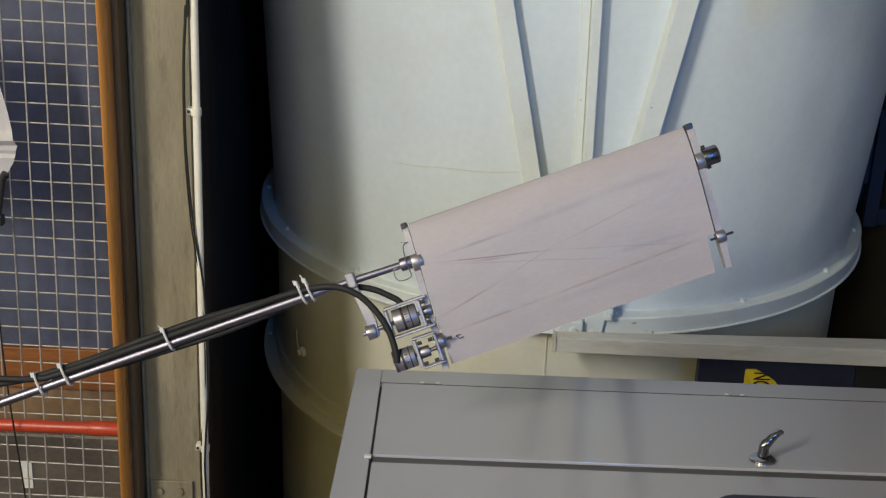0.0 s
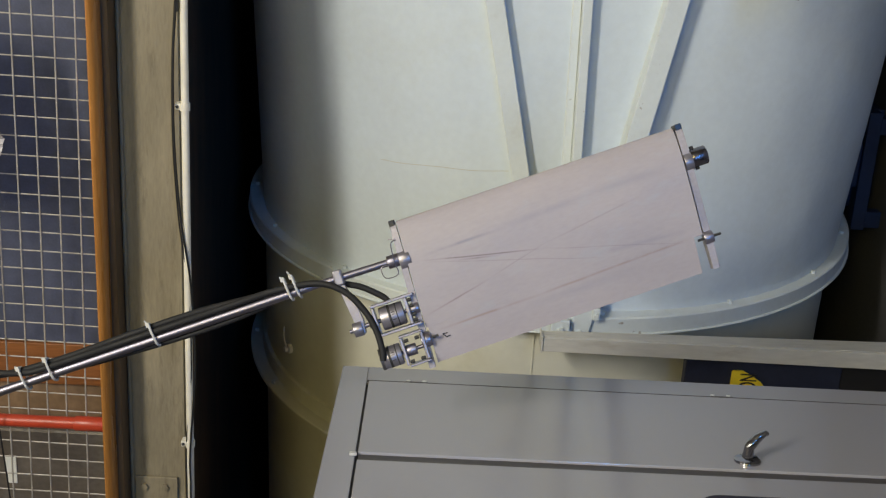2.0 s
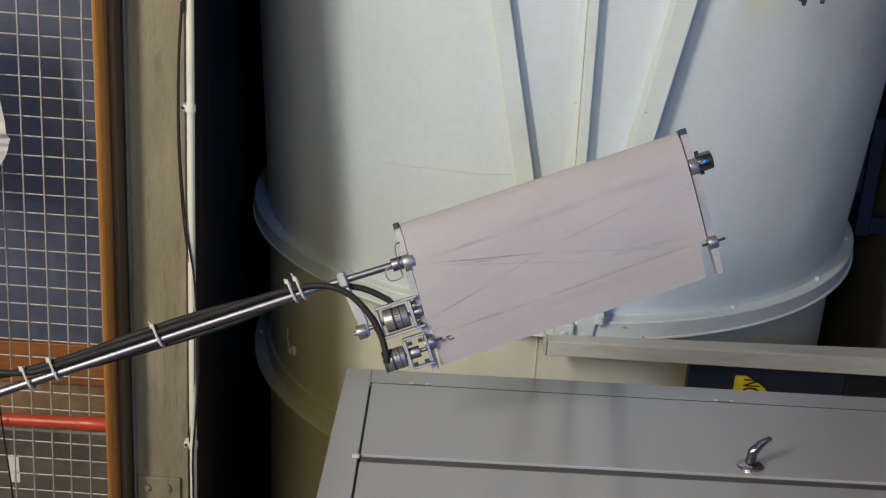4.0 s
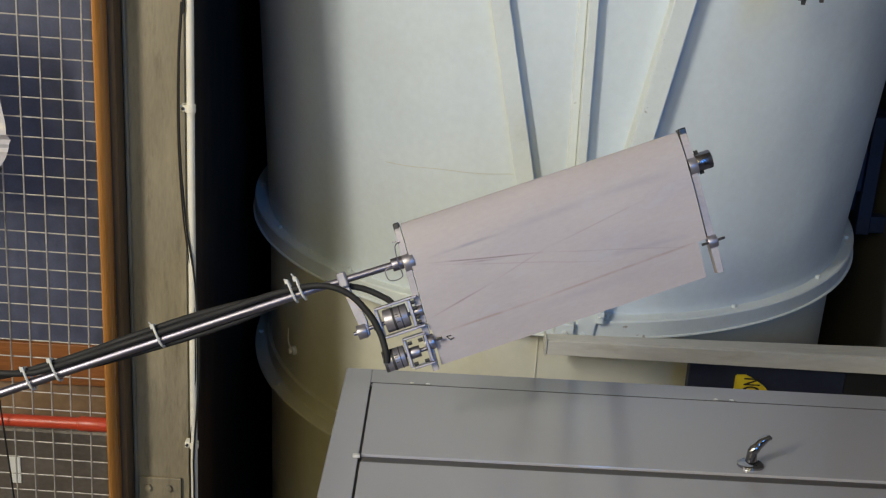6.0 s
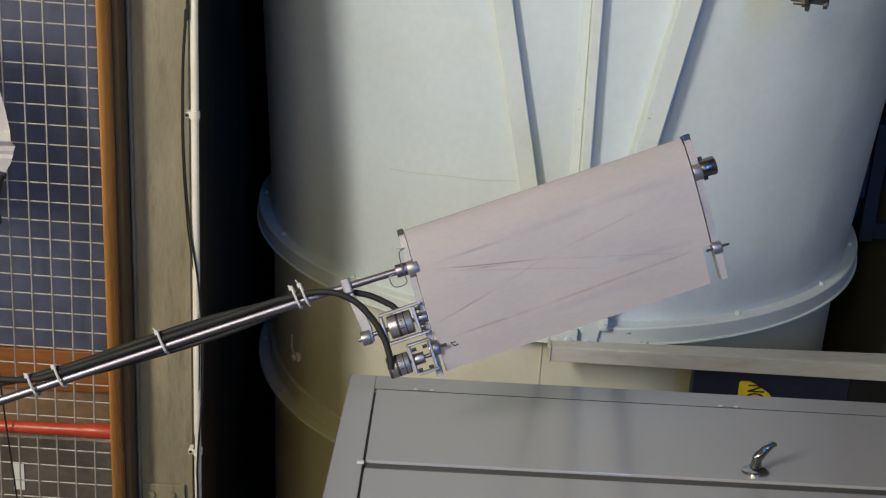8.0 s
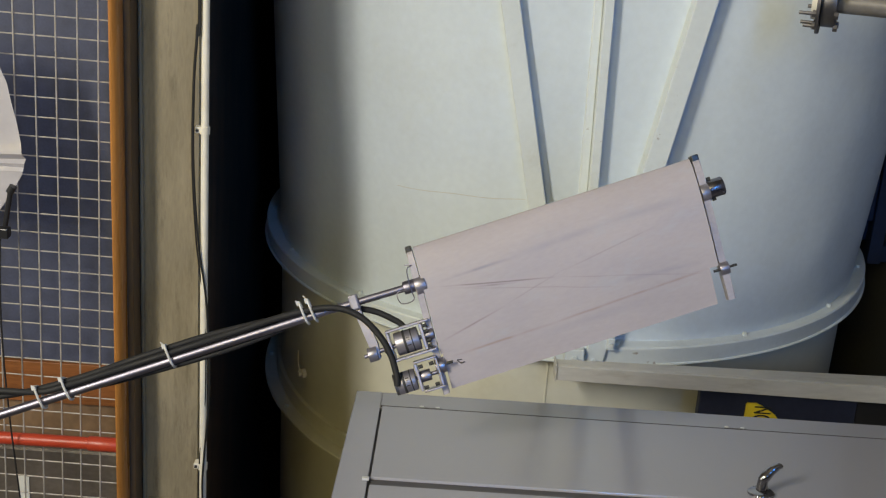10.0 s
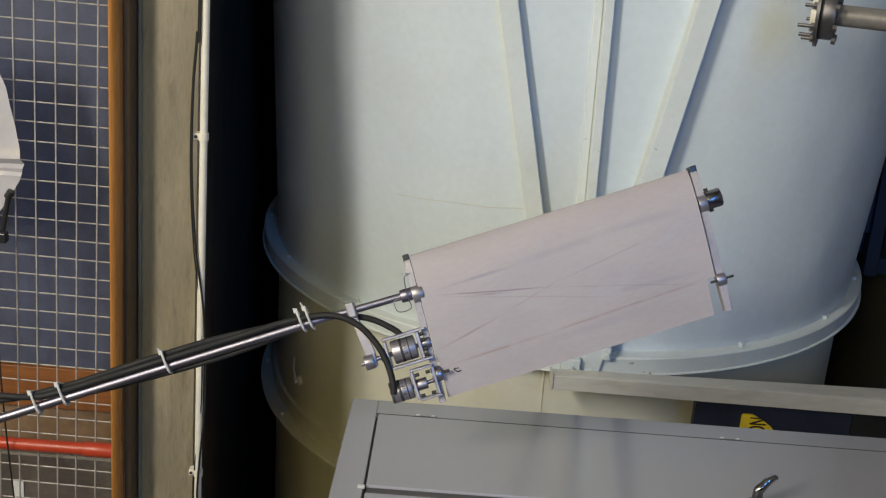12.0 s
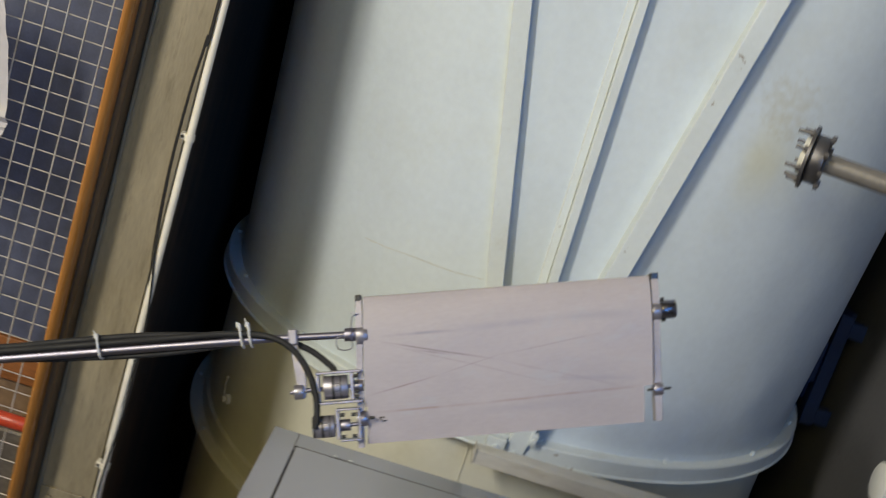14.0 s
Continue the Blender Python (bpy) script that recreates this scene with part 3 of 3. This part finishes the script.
for y0, y1, hinge in ((-0.432, -0.001, 0.004), (-0.926, -0.470, -0.930)):
    door = part("door", box(-0.0075, 0.004, y0, y1, LB + 0.05, -0.0015, 0.002), LOCKER, locker)
    for hz in (-0.085, -0.78, -1.45):
        part("hinge", rod((0.0015, hinge, hz), (0.0015, hinge, hz - 0.05), 0.0032, sides=8), SEAMP, door)
        for dz in (-0.006, -0.042):
            part("screw", rod((0.000, hinge + (0.012 if hinge > 0 else -0.012), hz + dz), (0.003, hinge + (0.012 if hinge > 0 else -0.012), hz + dz), 0.0050, sides=10), TIE, door)
# Dark strips stand in for the shaded gaps beside and between the doors.
part("door_seam", box(-0.0005, 0.0042, 0.0002, 0.0022, LB, 0.002), SEAMP, locker)
part("gap_shade_strip", box(-0.0075, -0.001, -0.470, -0.4325, LB + 0.05, -0.003, 0.001), SEAMP, locker)
part("catch", box(0.0005, 0.006, -0.446, -0.436, 0.0, 0.014, 0.001), TIE, locker)
handle = part("handle", lathe([(0.004, 0.001), (0.004, 0.026), (0.008, 0.026), (0.013, 0.020), (0.014, 0.001)], (0, -0.388, -0.762), sides=32), CHROME, locker, "chrome lever handle", smooth=True)
part("stem", rod((0.012, -0.388, -0.762), (0.036, -0.388, -0.763), 0.0115, sides=20, r2=0.0095), CHROME, handle, smooth=True)
part("lever", tapered_tube([(0.031, -0.388, -0.761), (0.039, -0.387, -0.767), (0.047, -0.385, -0.774), (0.056, -0.384, -0.783), (0.061, -0.383, -0.792), (0.060, -0.383, -0.799)], (0.0095, 0.0105, 0.0095, 0.0085, 0.0065, 0.0030)), CHROME, handle, smooth=True)

# ---- pipe stand with flange ----
SX, SY, SZ = -0.278, 2.9, 0.85
stand = thing("pipe_stand", pose(SX, SY, 0), "weathered steel pipe stand with a bolted flange on top", "stand")
part("pipe", rod((SX, SY, 0.02), (SX, SY, SZ - 0.035), 0.025, sides=28), GREYPIPE, stand, local=False, smooth=True)
part("foot", rod((SX, SY, 0), (SX, SY, 0.02), 0.13, sides=32, bevel=0.003), CASTIRON, stand, local=False, smooth=True)
part("flange", rod((SX, SY, SZ - 0.042), (SX, SY, SZ - 0.006), 0.060, sides=32, bevel=0.004), CASTIRON, stand, local=False, smooth=True)
part("top_plate", rod((SX, SY, SZ - 0.0055), (SX, SY, SZ + 0.002), 0.078, sides=32), CASTIRON, stand, local=False, smooth=True)
part("packing", rod((SX, SY, SZ + 0.0025), (SX, SY, SZ + 0.016), 0.045, sides=28), WHITEP, stand, local=False, smooth=True)
for k in range(8):
    a = radians(45 * k + 20)
    p = Vector((SX + 0.062 * math.cos(a), SY + 0.062 * math.sin(a), SZ + 0.0025))
    bolt = part("bolt", rod(p, p + Vector((0, 0, 0.028 + 0.010 * (k % 2))), 0.0045, sides=10), CASTIRON, stand, local=False)
    part("nut", rod(p, p + Vector((0, 0, 0.008)), 0.009, sides=6), CASTIRON, bolt, local=False)
    part("bolt_head", rod(p - Vector((0, 0, 0.050)), p - Vector((0, 0, 0.040)), 0.009, sides=6), CASTIRON, bolt, local=False)

stand.matrix_world = pose(SX, SY - 0.29, 0.03) @ pose(0, 0, 0, -20, 0, 0)

# ---- blue cradle under the tunnel ----
cradle = thing("steel_cradle", pose(-0.95, 4.3, 0), "blue painted steel cradle under the tunnel in shade", "cradle")
part("cross_beam", box(-1.34, -0.90, 4.24, 4.30, 0.055, 0.105, 0.004), BLUE, cradle, local=False)
part("side_plate", box(-0.93, -0.90, 4.301, 4.60, 0.03, 0.135, 0.004), BLUE, cradle, local=False)
part("rear_beam", box(-1.34, -0.931, 4.55, 4.60, 0.0, 0.09, 0.004), BLUE, cradle, local=False)
part("saddle", box(-1.18, -1.02, 4.25, 4.29, 0.1055, 0.205, 0.006), BLUE, cradle, local=False)
for cx in (-1.30, -0.95):
    part("leg", box(cx - 0.03, cx + 0.03, 4.245, 4.295, 0, 0.0545), BLUE, cradle, local=False)
tub = thing("white_tub", pose(-1.17, 3.36, 0), "small white plastic tub on the floor beside the post", "tub")
part("body", lathe([(0.0, 0.001), (0.0, 0.050), (0.004, 0.054), (0.125, 0.060), (0.125, 0.054), (0.008, 0.048), (0.008, 0.001)], (-1.17, 3.36, 0), "z", 40), WHITEP, tub, local=False, smooth=True)
part("lid", lathe([(0.1255, 0.001), (0.1255, 0.063), (0.138, 0.063), (0.141, 0.058), (0.141, 0.001)], (-1.17, 3.36, 0), "z", 40), WHITEP, tub, local=False, smooth=True)

# ---- hanging aerofoil rig ----
# local x runs down the span, y from leading to trailing edge, z away from the hall
RIGM = Matrix(((0.3518, -0.8777, -0.3255, -0.751), (0.1065, -0.3080, 0.9454, 2.281), (-0.9300, -0.3673, -0.0148, 1.740), (0, 0, 0, 1)))
rig = thing("hanging_aerofoil", RIGM, "film covered aerofoil model with hinged flap on a hanging rod", "aerofoil")


def skew(bm, k=0.05):
    """Shears a part along the span to fit the camera's view of the turned aerofoil."""
    for v in bm.verts:
        v.co.x -= k * v.co.y
    return bm


def foil(y0, y1, thick, x0, x1):
    """A solid of aerofoil section between two ends of the span."""
    n = 22
    chord = 0.292

    def half(y):
        u = min(max(y / chord, 0), 1)
        return 5 * thick * (0.2969 * math.sqrt(u) - 0.126 * u - 0.3516 * u * u + 0.2843 * u ** 3 - 0.1036 * u ** 4) + 0.0012
    ys = [y0 + (y1 - y0) * (1 - math.cos(math.pi * i / n)) / 2 for i in range(n + 1)] if y0 < 0.01 else [y0 + (y1 - y0) * i / 8 for i in range(9)]
    outline = [(y, -half(y)) for y in ys] + [(y, half(y)) for y in reversed(ys)]
    b = bmesh.new()
    rings = [[b.verts.new((x0 + (x1 - x0) * k / 24, y, z)) for y, z in outline] for k in range(25)]
    for u, v in zip(rings, rings[1:]):
        for i in range(len(u)):
            j = (i + 1) % len(u)
            b.faces.new((u[i], u[j], v[j], v[i]))
    b.faces.new(rings[0])
    b.faces.new(rings[-1])
    return b


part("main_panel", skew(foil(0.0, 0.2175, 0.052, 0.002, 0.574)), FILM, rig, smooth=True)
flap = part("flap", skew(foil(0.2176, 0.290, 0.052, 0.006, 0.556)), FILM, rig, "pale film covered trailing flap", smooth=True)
for p, q in (((0.018, 0.239), (0.024, 0.247)), ((0.018, 0.239), (0.028, 0.240)), ((0.024, 0.247), (0.032, 0.246))):
    part("pen_mark", rod((p[0], p[1], -0.0118), (q[0], q[1], -0.0112), 0.0011, sides=6), GROOVE, flap)


def end_plate(x0, x1, y1, grow):
    ys = [0.0, 0.004, 0.012, 0.03, 0.06, 0.10, 0.15, 0.20, 0.25, y1]
    hs = [0.008, 0.014, 0.018, 0.021, 0.022, 0.020, 0.017, 0.014, 0.013, 0.012]
    outline = [(y, -h * grow) for y, h in zip(ys, hs)] + [(y, h * grow) for y, h in zip(reversed(ys), reversed(hs))]
    b = prism(outline, "x", x0, x1)
    bmesh.ops.bevel(b, geom=[e for e in b.edges if abs(e.verts[0].co.x - e.verts[1].co.x) < 1e-6], offset=0.0012, segments=1, affect="EDGES")
    return skew(b)


left = part("end_plate", end_plate(-0.013, 0.000, 0.296, 1.0), PLATE, rig, "machined aluminium end plate")
part("cap_block", skew(box(-0.0135, -0.001, -0.004, 0.012, -0.016, 0.016, 0.002)), BLACKP, left, "black cap block")
part("boss", rod((-0.016, 0.0765, -0.011), (0.006, 0.0765, -0.011), 0.0195, sides=32, bevel=0.0008), ENCODER, left, smooth=True)
part("hinge_block", rod((-0.026, 0.239, -0.013), (-0.006, 0.239, -0.013), 0.0150, sides=28, bevel=0.0015), ALU, left, smooth=True)
part("collar", rod((-0.040, 0.073, -0.004), (-0.012, 0.0735, -0.004), 0.013, sides=24, bevel=0.002), STEEL, left, smooth=True)
part("hinge_pin", rod((-0.002, 0.238, -0.024), (0.010, 0.238, -0.024), 0.003, sides=10), GROOVE, left)
part("spring_clip", tube([(-0.024, 0.030, -0.020), (-0.010, 0.034, -0.022), (-0.022, 0.040, -0.022), (-0.026, 0.075, -0.022), (-0.026, 0.100, -0.022), (-0.052, 0.100, -0.022), (-0.054, 0.078, -0.022), (-0.034, 0.078, -0.022)], 0.0011, 6, steps=4), STEEL, left, "bent wire spring clip", smooth=True)
right = part("end_plate", end_plate(0.577, 0.591, 0.289, 1.0), PLATE, rig, "machined aluminium end plate")
part("cap_block", skew(box(0.577, 0.5915, -0.004, 0.014, -0.016, 0.016, 0.002)), BLACKP, right, "black cap block")
part("boss", rod((0.573, 0.073, -0.011), (0.590, 0.073, -0.011), 0.0190, sides=32, bevel=0.0008), ENCODER, right, smooth=True)
socket = part("bearing_socket", rod((0.590, 0.070, -0.006), (0.622, 0.070, -0.006), 0.0185, sides=28, bevel=0.002), SOCKET, right, "dark polished steel bearing socket", smooth=True)
part("set_screw", rod((0.597, 0.046, -0.008), (0.597, 0.094, -0.008), 0.0042, sides=10), GROOVE, socket)
part("hinge_block", rod((0.563, 0.226, -0.012), (0.582, 0.226, -0.012), 0.0125, sides=28, bevel=0.0015), ALU, right, smooth=True)
part("hinge_pin", rod((0.550, 0.226, -0.018), (0.597, 0.226, -0.018), 0.0026, sides=10), GROOVE, right)

pole = part("rod", rod((-0.225, 0.069, -0.004), (-3.93, 0.069, -0.004), 0.0090, sides=28), STEEL, rig, "long polished steel hanging rod", smooth=True)
part("thin_rod", rod((-0.014, 0.0735, -0.004), (-0.20, 0.0695, -0.004), 0.0072, sides=20), STEEL, pole, smooth=True)
part("taper", rod((-0.226, 0.069, -0.004), (-0.196, 0.0695, -0.004), 0.0090, sides=20, r2=0.0073), STEEL, pole, smooth=True)
part("ceiling_bracket", box(-3.98, -3.88, 0.00, 0.14, -0.06, 0.05, 0.006), CASTIRON, pole)
cable_a = [(-3.8, -0.10, -0.010), (-2.0, -0.14, -0.012), (-1.30, -0.11, -0.012), (-1.05, -0.045, -0.012), (-0.93, -0.004, -0.012), (-0.86, 0.022, -0.012), (-0.79, 0.047, -0.012), (-0.72, 0.054, -0.012), (-0.40, 0.054, -0.012), (-0.27, 0.054, -0.014), (-0.185, 0.066, -0.020), (-0.138, 0.098, -0.024), (-0.112, 0.145, -0.028), (-0.102, 0.190, -0.030), (-0.103, 0.232, -0.034), (-0.108, 0.250, -0.034)]
part("signal_cable", tube(cable_a, 0.0066, 10), BLACK, pole, "black signal cable tied along the rod", smooth=True)
cable_b = [(-3.8, -0.08, 0.004), (-2.0, -0.11, 0.004), (-1.30, -0.08, 0.004), (-1.0, -0.012, 0.000), (-0.86, 0.034, -0.002), (-0.72, 0.046, -0.004), (-0.55, 0.044, -0.004), (-0.40, 0.046, -0.003), (-0.20, 0.066, 0.006), (-0.12, 0.092, 0.006), (-0.075, 0.128, 0.004), (-0.062, 0.146, 0.002)]
part("signal_cable", tube(cable_b, 0.0064, 10), BLACK, pole, "black signal cable tied along the rod", smooth=True)
part("signal_cable", tube([(-3.8, 0.069, 0.012), (-1.2, 0.069, 0.012), (-0.75, 0.071, 0.010), (-0.62, 0.077, 0.008), (-0.45, 0.083, 0.004), (-0.33, 0.080, 0.004), (-0.24, 0.070, 0.012)], 0.0055, 10), BLACK, pole, smooth=True)
for tx, lean, tail in ((-0.245, 0.12, 0.004), (-0.228, 0.12, 0.010), (-0.522, 0.10, 0.008), (-0.790, 0.10, 0.004), (-0.735, 0.2, 0.002)):
    y0 = 0.042
    tie = part("cable_tie", tube([(tx, y0 - 0.004, -0.012), (tx + 0.002, y0, -0.021), (tx + 0.004, 0.066, -0.0215), (tx + 0.006, 0.080, -0.016), (tx + 0.006, 0.082, 0.004), (tx + 0.002, 0.066, 0.016), (tx, y0 - 0.003, 0.008), (tx, y0 - 0.004, -0.010)], 0.0026, 6, steps=4), TIE, pole, "white nylon cable tie", smooth=True)
    part("tie_head", box(tx - 0.004, tx + 0.004, y0 - 0.008, y0 + 0.001, -0.022, -0.013, 0.001), TIE, tie)
    part("tail", rod((tx, y0 - 0.006, -0.018), (tx - 0.004, y0 - 0.006 - tail, -0.019), 0.0016, sides=6), TIE, tie)

clamp = part("clamp_arm", box(-0.150, -0.131, 0.054, 0.086, -0.018, 0.012, 0.004), ENCODER, rig, "dull aluminium clamp arm on the rod")
b = prism([(-0.149, 0.084), (-0.133, 0.084), (-0.125, 0.120), (-0.119, 0.160), (-0.122, 0.190), (-0.134, 0.190), (-0.139, 0.160), (-0.143, 0.120)], "z", -0.013, -0.003)
bmesh.ops.bevel(b, geom=b.edges[:], offset=0.002, segments=2, affect="EDGES", profile=0.5)
part("arm", b, ALU, clamp)
part("idler", rod((-0.145, 0.178, -0.010), (-0.126, 0.178, -0.010), 0.0145, sides=24, bevel=0.001), ENCODER, clamp, smooth=True)
part("idler_screw", rod((-0.153, 0.178, -0.010), (-0.144, 0.178, -0.010), 0.004, sides=10), STEEL, clamp)
part("link_shaft", rod((-0.130, 0.176, -0.008), (-0.088, 0.176, -0.008), 0.0045, sides=12), STEEL, clamp, smooth=True)
part("coupling", rod((-0.112, 0.176, -0.008), (-0.100, 0.176, -0.008), 0.009, sides=14), CASTIRON, clamp, smooth=True)

for cx, cy, ln, er in ((-0.063, 0.174, 0.048, 0.0230), (-0.089, 0.249, 0.040, 0.0215)):
    enc = part("encoder", rod((cx - ln / 2, cy, -0.012), (cx + ln / 2, cy, -0.012), er, sides=32, bevel=0.002), ENCODER, rig, "dark grey rotary encoder with a printed band", smooth=True)
    part("band", lathe([(cx - 0.007, er + 0.0001), (cx - 0.0045, er + 0.0005), (cx - 0.002, er + 0.0001)], (0, cy, -0.012), sides=32), GROOVE, enc, smooth=True)
    part("band", lathe([(cx + 0.009, er + 0.0001), (cx + 0.010, er + 0.0005), (cx + 0.011, er + 0.0001)], (0, cy, -0.012), sides=32), GROOVE, enc, smooth=True)
    for k in range(4):
        part("print_bar", box(cx - 0.001, cx + 0.006, cy - 0.009 + 0.005 * k, cy - 0.0075 + 0.005 * k, -0.0117 - er, -0.010 - er + 0.003), BLACKP, enc)
    part("shaft", rod((cx + ln / 2, cy, -0.012), (-0.012, cy, -0.012), 0.004, sides=12), STEEL, enc, smooth=True)
    part("shaft_coupling", rod((cx + ln / 2 + 0.008, cy, -0.012), (cx + ln / 2 + 0.030, cy, -0.012), 0.0115, sides=20, bevel=0.001), ALU, enc, smooth=True)
part("rear_cover", rod((-0.113, 0.249, -0.012), (-0.106, 0.249, -0.012), 0.0215, sides=24), CASTIRON, rig, smooth=True)
frame_a = part("encoder_bracket", box(-0.100, -0.012, 0.142, 0.147, -0.032, 0.014, 0.0012), ALU, rig, "aluminium bracket round the encoder")
part("flange_plate", box(-0.100, -0.012, 0.201, 0.206, -0.032, 0.014, 0.0012), ALU, frame_a)
part("back_plate", box(-0.1005, -0.094, 0.1475, 0.2005, -0.028, 0.012, 0.0012), ALU, frame_a)
part("front_plate", box(-0.034, -0.027, 0.1475, 0.2005, -0.030, 0.012, 0.0012), ALU, frame_a)
for sy in (0.154, 0.166, 0.184, 0.195):
    part("screw", rod((-0.0265, sy, -0.024), (-0.018, sy, -0.024), 0.0036, sides=8), GROOVE, frame_a)
frame_b = part("encoder_bracket", box(-0.066, -0.018, 0.216, 0.220, -0.030, 0.012, 0.0012), ALU, rig, "aluminium bracket round the coupling")
part("flange_plate", box(-0.060, -0.016, 0.276, 0.280, -0.030, 0.012, 0.0012), ALU, frame_b)
part("front_plate", box(-0.066, -0.060, 0.2205, 0.2755, -0.030, 0.012, 0.0012), ALU, frame_b)
part("rear_plate", box(-0.024, -0.018, 0.2205, 0.2755, -0.030, 0.012, 0.0012), ALU, frame_b)
for sy in (0.228, 0.270):
    for sx in (-0.058, -0.036):
        part("screw", rod((sx, sy, -0.030), (sx + 0.009, sy, -0.030), 0.0036, sides=8), GROOVE, frame_b)

# ---- small things ----
n_out = tunnel.matrix_world.to_3x3() @ (on_shell(0, 59.3, 1.0) - on_shell(0, 59.3, 0.0))
p = tunnel.matrix_world @ ROOT[tunnel].inverted() @ on_shell(-1.693, 59.3)
mount = thing("tie_mount", Matrix.Translation(p), "cream cable tie mount with a loose tail on the tunnel", "cable tie")
part("pad", rod(p, p + n_out * 0.014, 0.017, sides=20, bevel=0.002), CONDUIT, mount, local=False, smooth=True)
part("knob", rod(p + n_out * 0.014, p + n_out * 0.026, 0.010, sides=14, bevel=0.002), CONDUIT, mount, local=False, smooth=True)
part("tail", tube([p + n_out * 0.016, p + n_out * 0.02 + Vector((0.045, -0.004, 0.006)), p + n_out * 0.016 + Vector((0.085, -0.002, 0.010))], 0.0022, 6), CONDUIT, mount, local=False, smooth=True)

# white plastic bag with a clamp hung in front of the mesh
b = bmesh.new()
cols, rows_n = 22, 14
hem = [(-0.900, 2.745), (-0.868, 2.722), (-0.800, 2.682), (-0.771, 2.676), (-0.745, 2.680), (-0.594, 2.708), (-0.48, 2.740), (-0.44, 2.78)]
front, back = [], []
for k in range(cols + 1):
    u = k / cols * (len(hem) - 1)
    n0 = min(int(u), len(hem) - 2)
    x0 = hem[n0][0] + (hem[n0 + 1][0] - hem[n0][0]) * (u - n0)
    z0 = hem[n0][1] + (hem[n0 + 1][1] - hem[n0][1]) * (u - n0)
    f, g = [], []
    for i in range(rows_n + 1):
        v = i / rows_n
        fold = 0.020 * noise.noise((k * 0.55, i * 0.18, 1.0)) + 0.006 * noise.noise((k * 1.3, i * 0.6, 4.0))
        puff = 0.022 * math.sin(math.pi * k / cols) * min(1, 4 * v)
        x = x0 + (-0.66 - x0) * 0.45 * v * v
        z = z0 + (3.25 - z0) * v
        f.append(b.verts.new((x, 2.785 - puff + fold, z)))
        g.append(b.verts.new((x, 2.800 + 0.3 * puff, z)) if 0 < k < cols and i > 0 else f[-1])
    front.append(f)
    back.append(g)
for grid in (front, back):
    for u, w in zip(grid, grid[1:]):
        for i in range(rows_n):
            quad = (u[i], w[i], w[i + 1], u[i + 1])
            if len(set(quad)) == 4 and not (grid is back and b.faces.get(quad)):
                b.faces.new(quad)
bag = thing("plastic_bag", pose(-0.77, 2.79, 2.676), "white translucent plastic bag hanging beside the mesh", "bag")
part("film", b, BAG, bag, local=False, smooth=True)
grip = thing("black_clamp", pose(-0.832, 2.77, 2.706), "small black spring clamp with a handle bar", "clamp")
part("bar", rod((-0.830, 2.765, 2.704), (-0.925, 2.765, 2.722), 0.0065, sides=12), BLACKP, grip, local=False, smooth=True)
part("jaw", box(-0.955, -0.930, 2.752, 2.778, 2.712, 2.760, 0.003), BLACKP, grip, local=False)
part("tip", rod((-0.826, 2.765, 2.698), (-0.842, 2.765, 2.708), 0.0095, sides=12), BLACKP, grip, local=False, smooth=True)
solid("black_cable", tube([(-0.94, 2.765, 2.735), (-1.10, 2.765, 2.742), (-1.25, 2.765, 2.742), (-1.422, 2.765, 2.734), (-1.55, 2.765, 2.725), (-1.699, 2.765, 2.714), (-2.1, 2.765, 2.69)], 0.0022, 6), BLACK, "thin black wire strung in front of the mesh", "cable", smooth=True)
solid("paper_label", box(-1.83, -1.745, 3.0255, 3.0295, 2.785, 2.815), WHITEP, "small white paper label on the duct casing", "label")

# navy office chair by the locker
chair = thing("office_chair", pose(-0.968, 1.30, 0), "dark navy fabric high backed office chair beside the locker", "chair")
part("backrest", box(-0.20, 0.200, -0.03, 0.045, 0.66, 1.34, 0.035, segs=5), FABRIC, chair, smooth=True)
part("seat", box(-0.22, 0.18, -0.45, -0.032, 0.44, 0.52, 0.03, segs=4), FABRIC, chair, smooth=True)
part("back_bar", box(-0.03, 0.03, 0.046, 0.062, 0.42, 0.80, 0.004), BLACKP, chair)
part("seat_pan", box(-0.14, 0.14, -0.40, 0.050, 0.415, 0.4395, 0.004), BLACKP, chair)
part("gas_column", rod((0, -0.22, 0.10), (0, -0.22, 0.414), 0.028, sides=18), BLACKP, chair, smooth=True)
for k in range(5):
    a = radians(72 * k)
    tip = Vector((0.28 * math.cos(a), -0.22 + 0.28 * math.sin(a), 0.075))
    leg = part("leg", rod((0, -0.22, 0.11), tip, 0.02, sides=10, r2=0.014), BLACKP, chair, smooth=True)
    part("castor", rod(tip + Vector((-0.012, 0, -0.045)), tip + Vector((0.012, 0, -0.045)), 0.03, sides=16), BLACKP, leg, smooth=True)
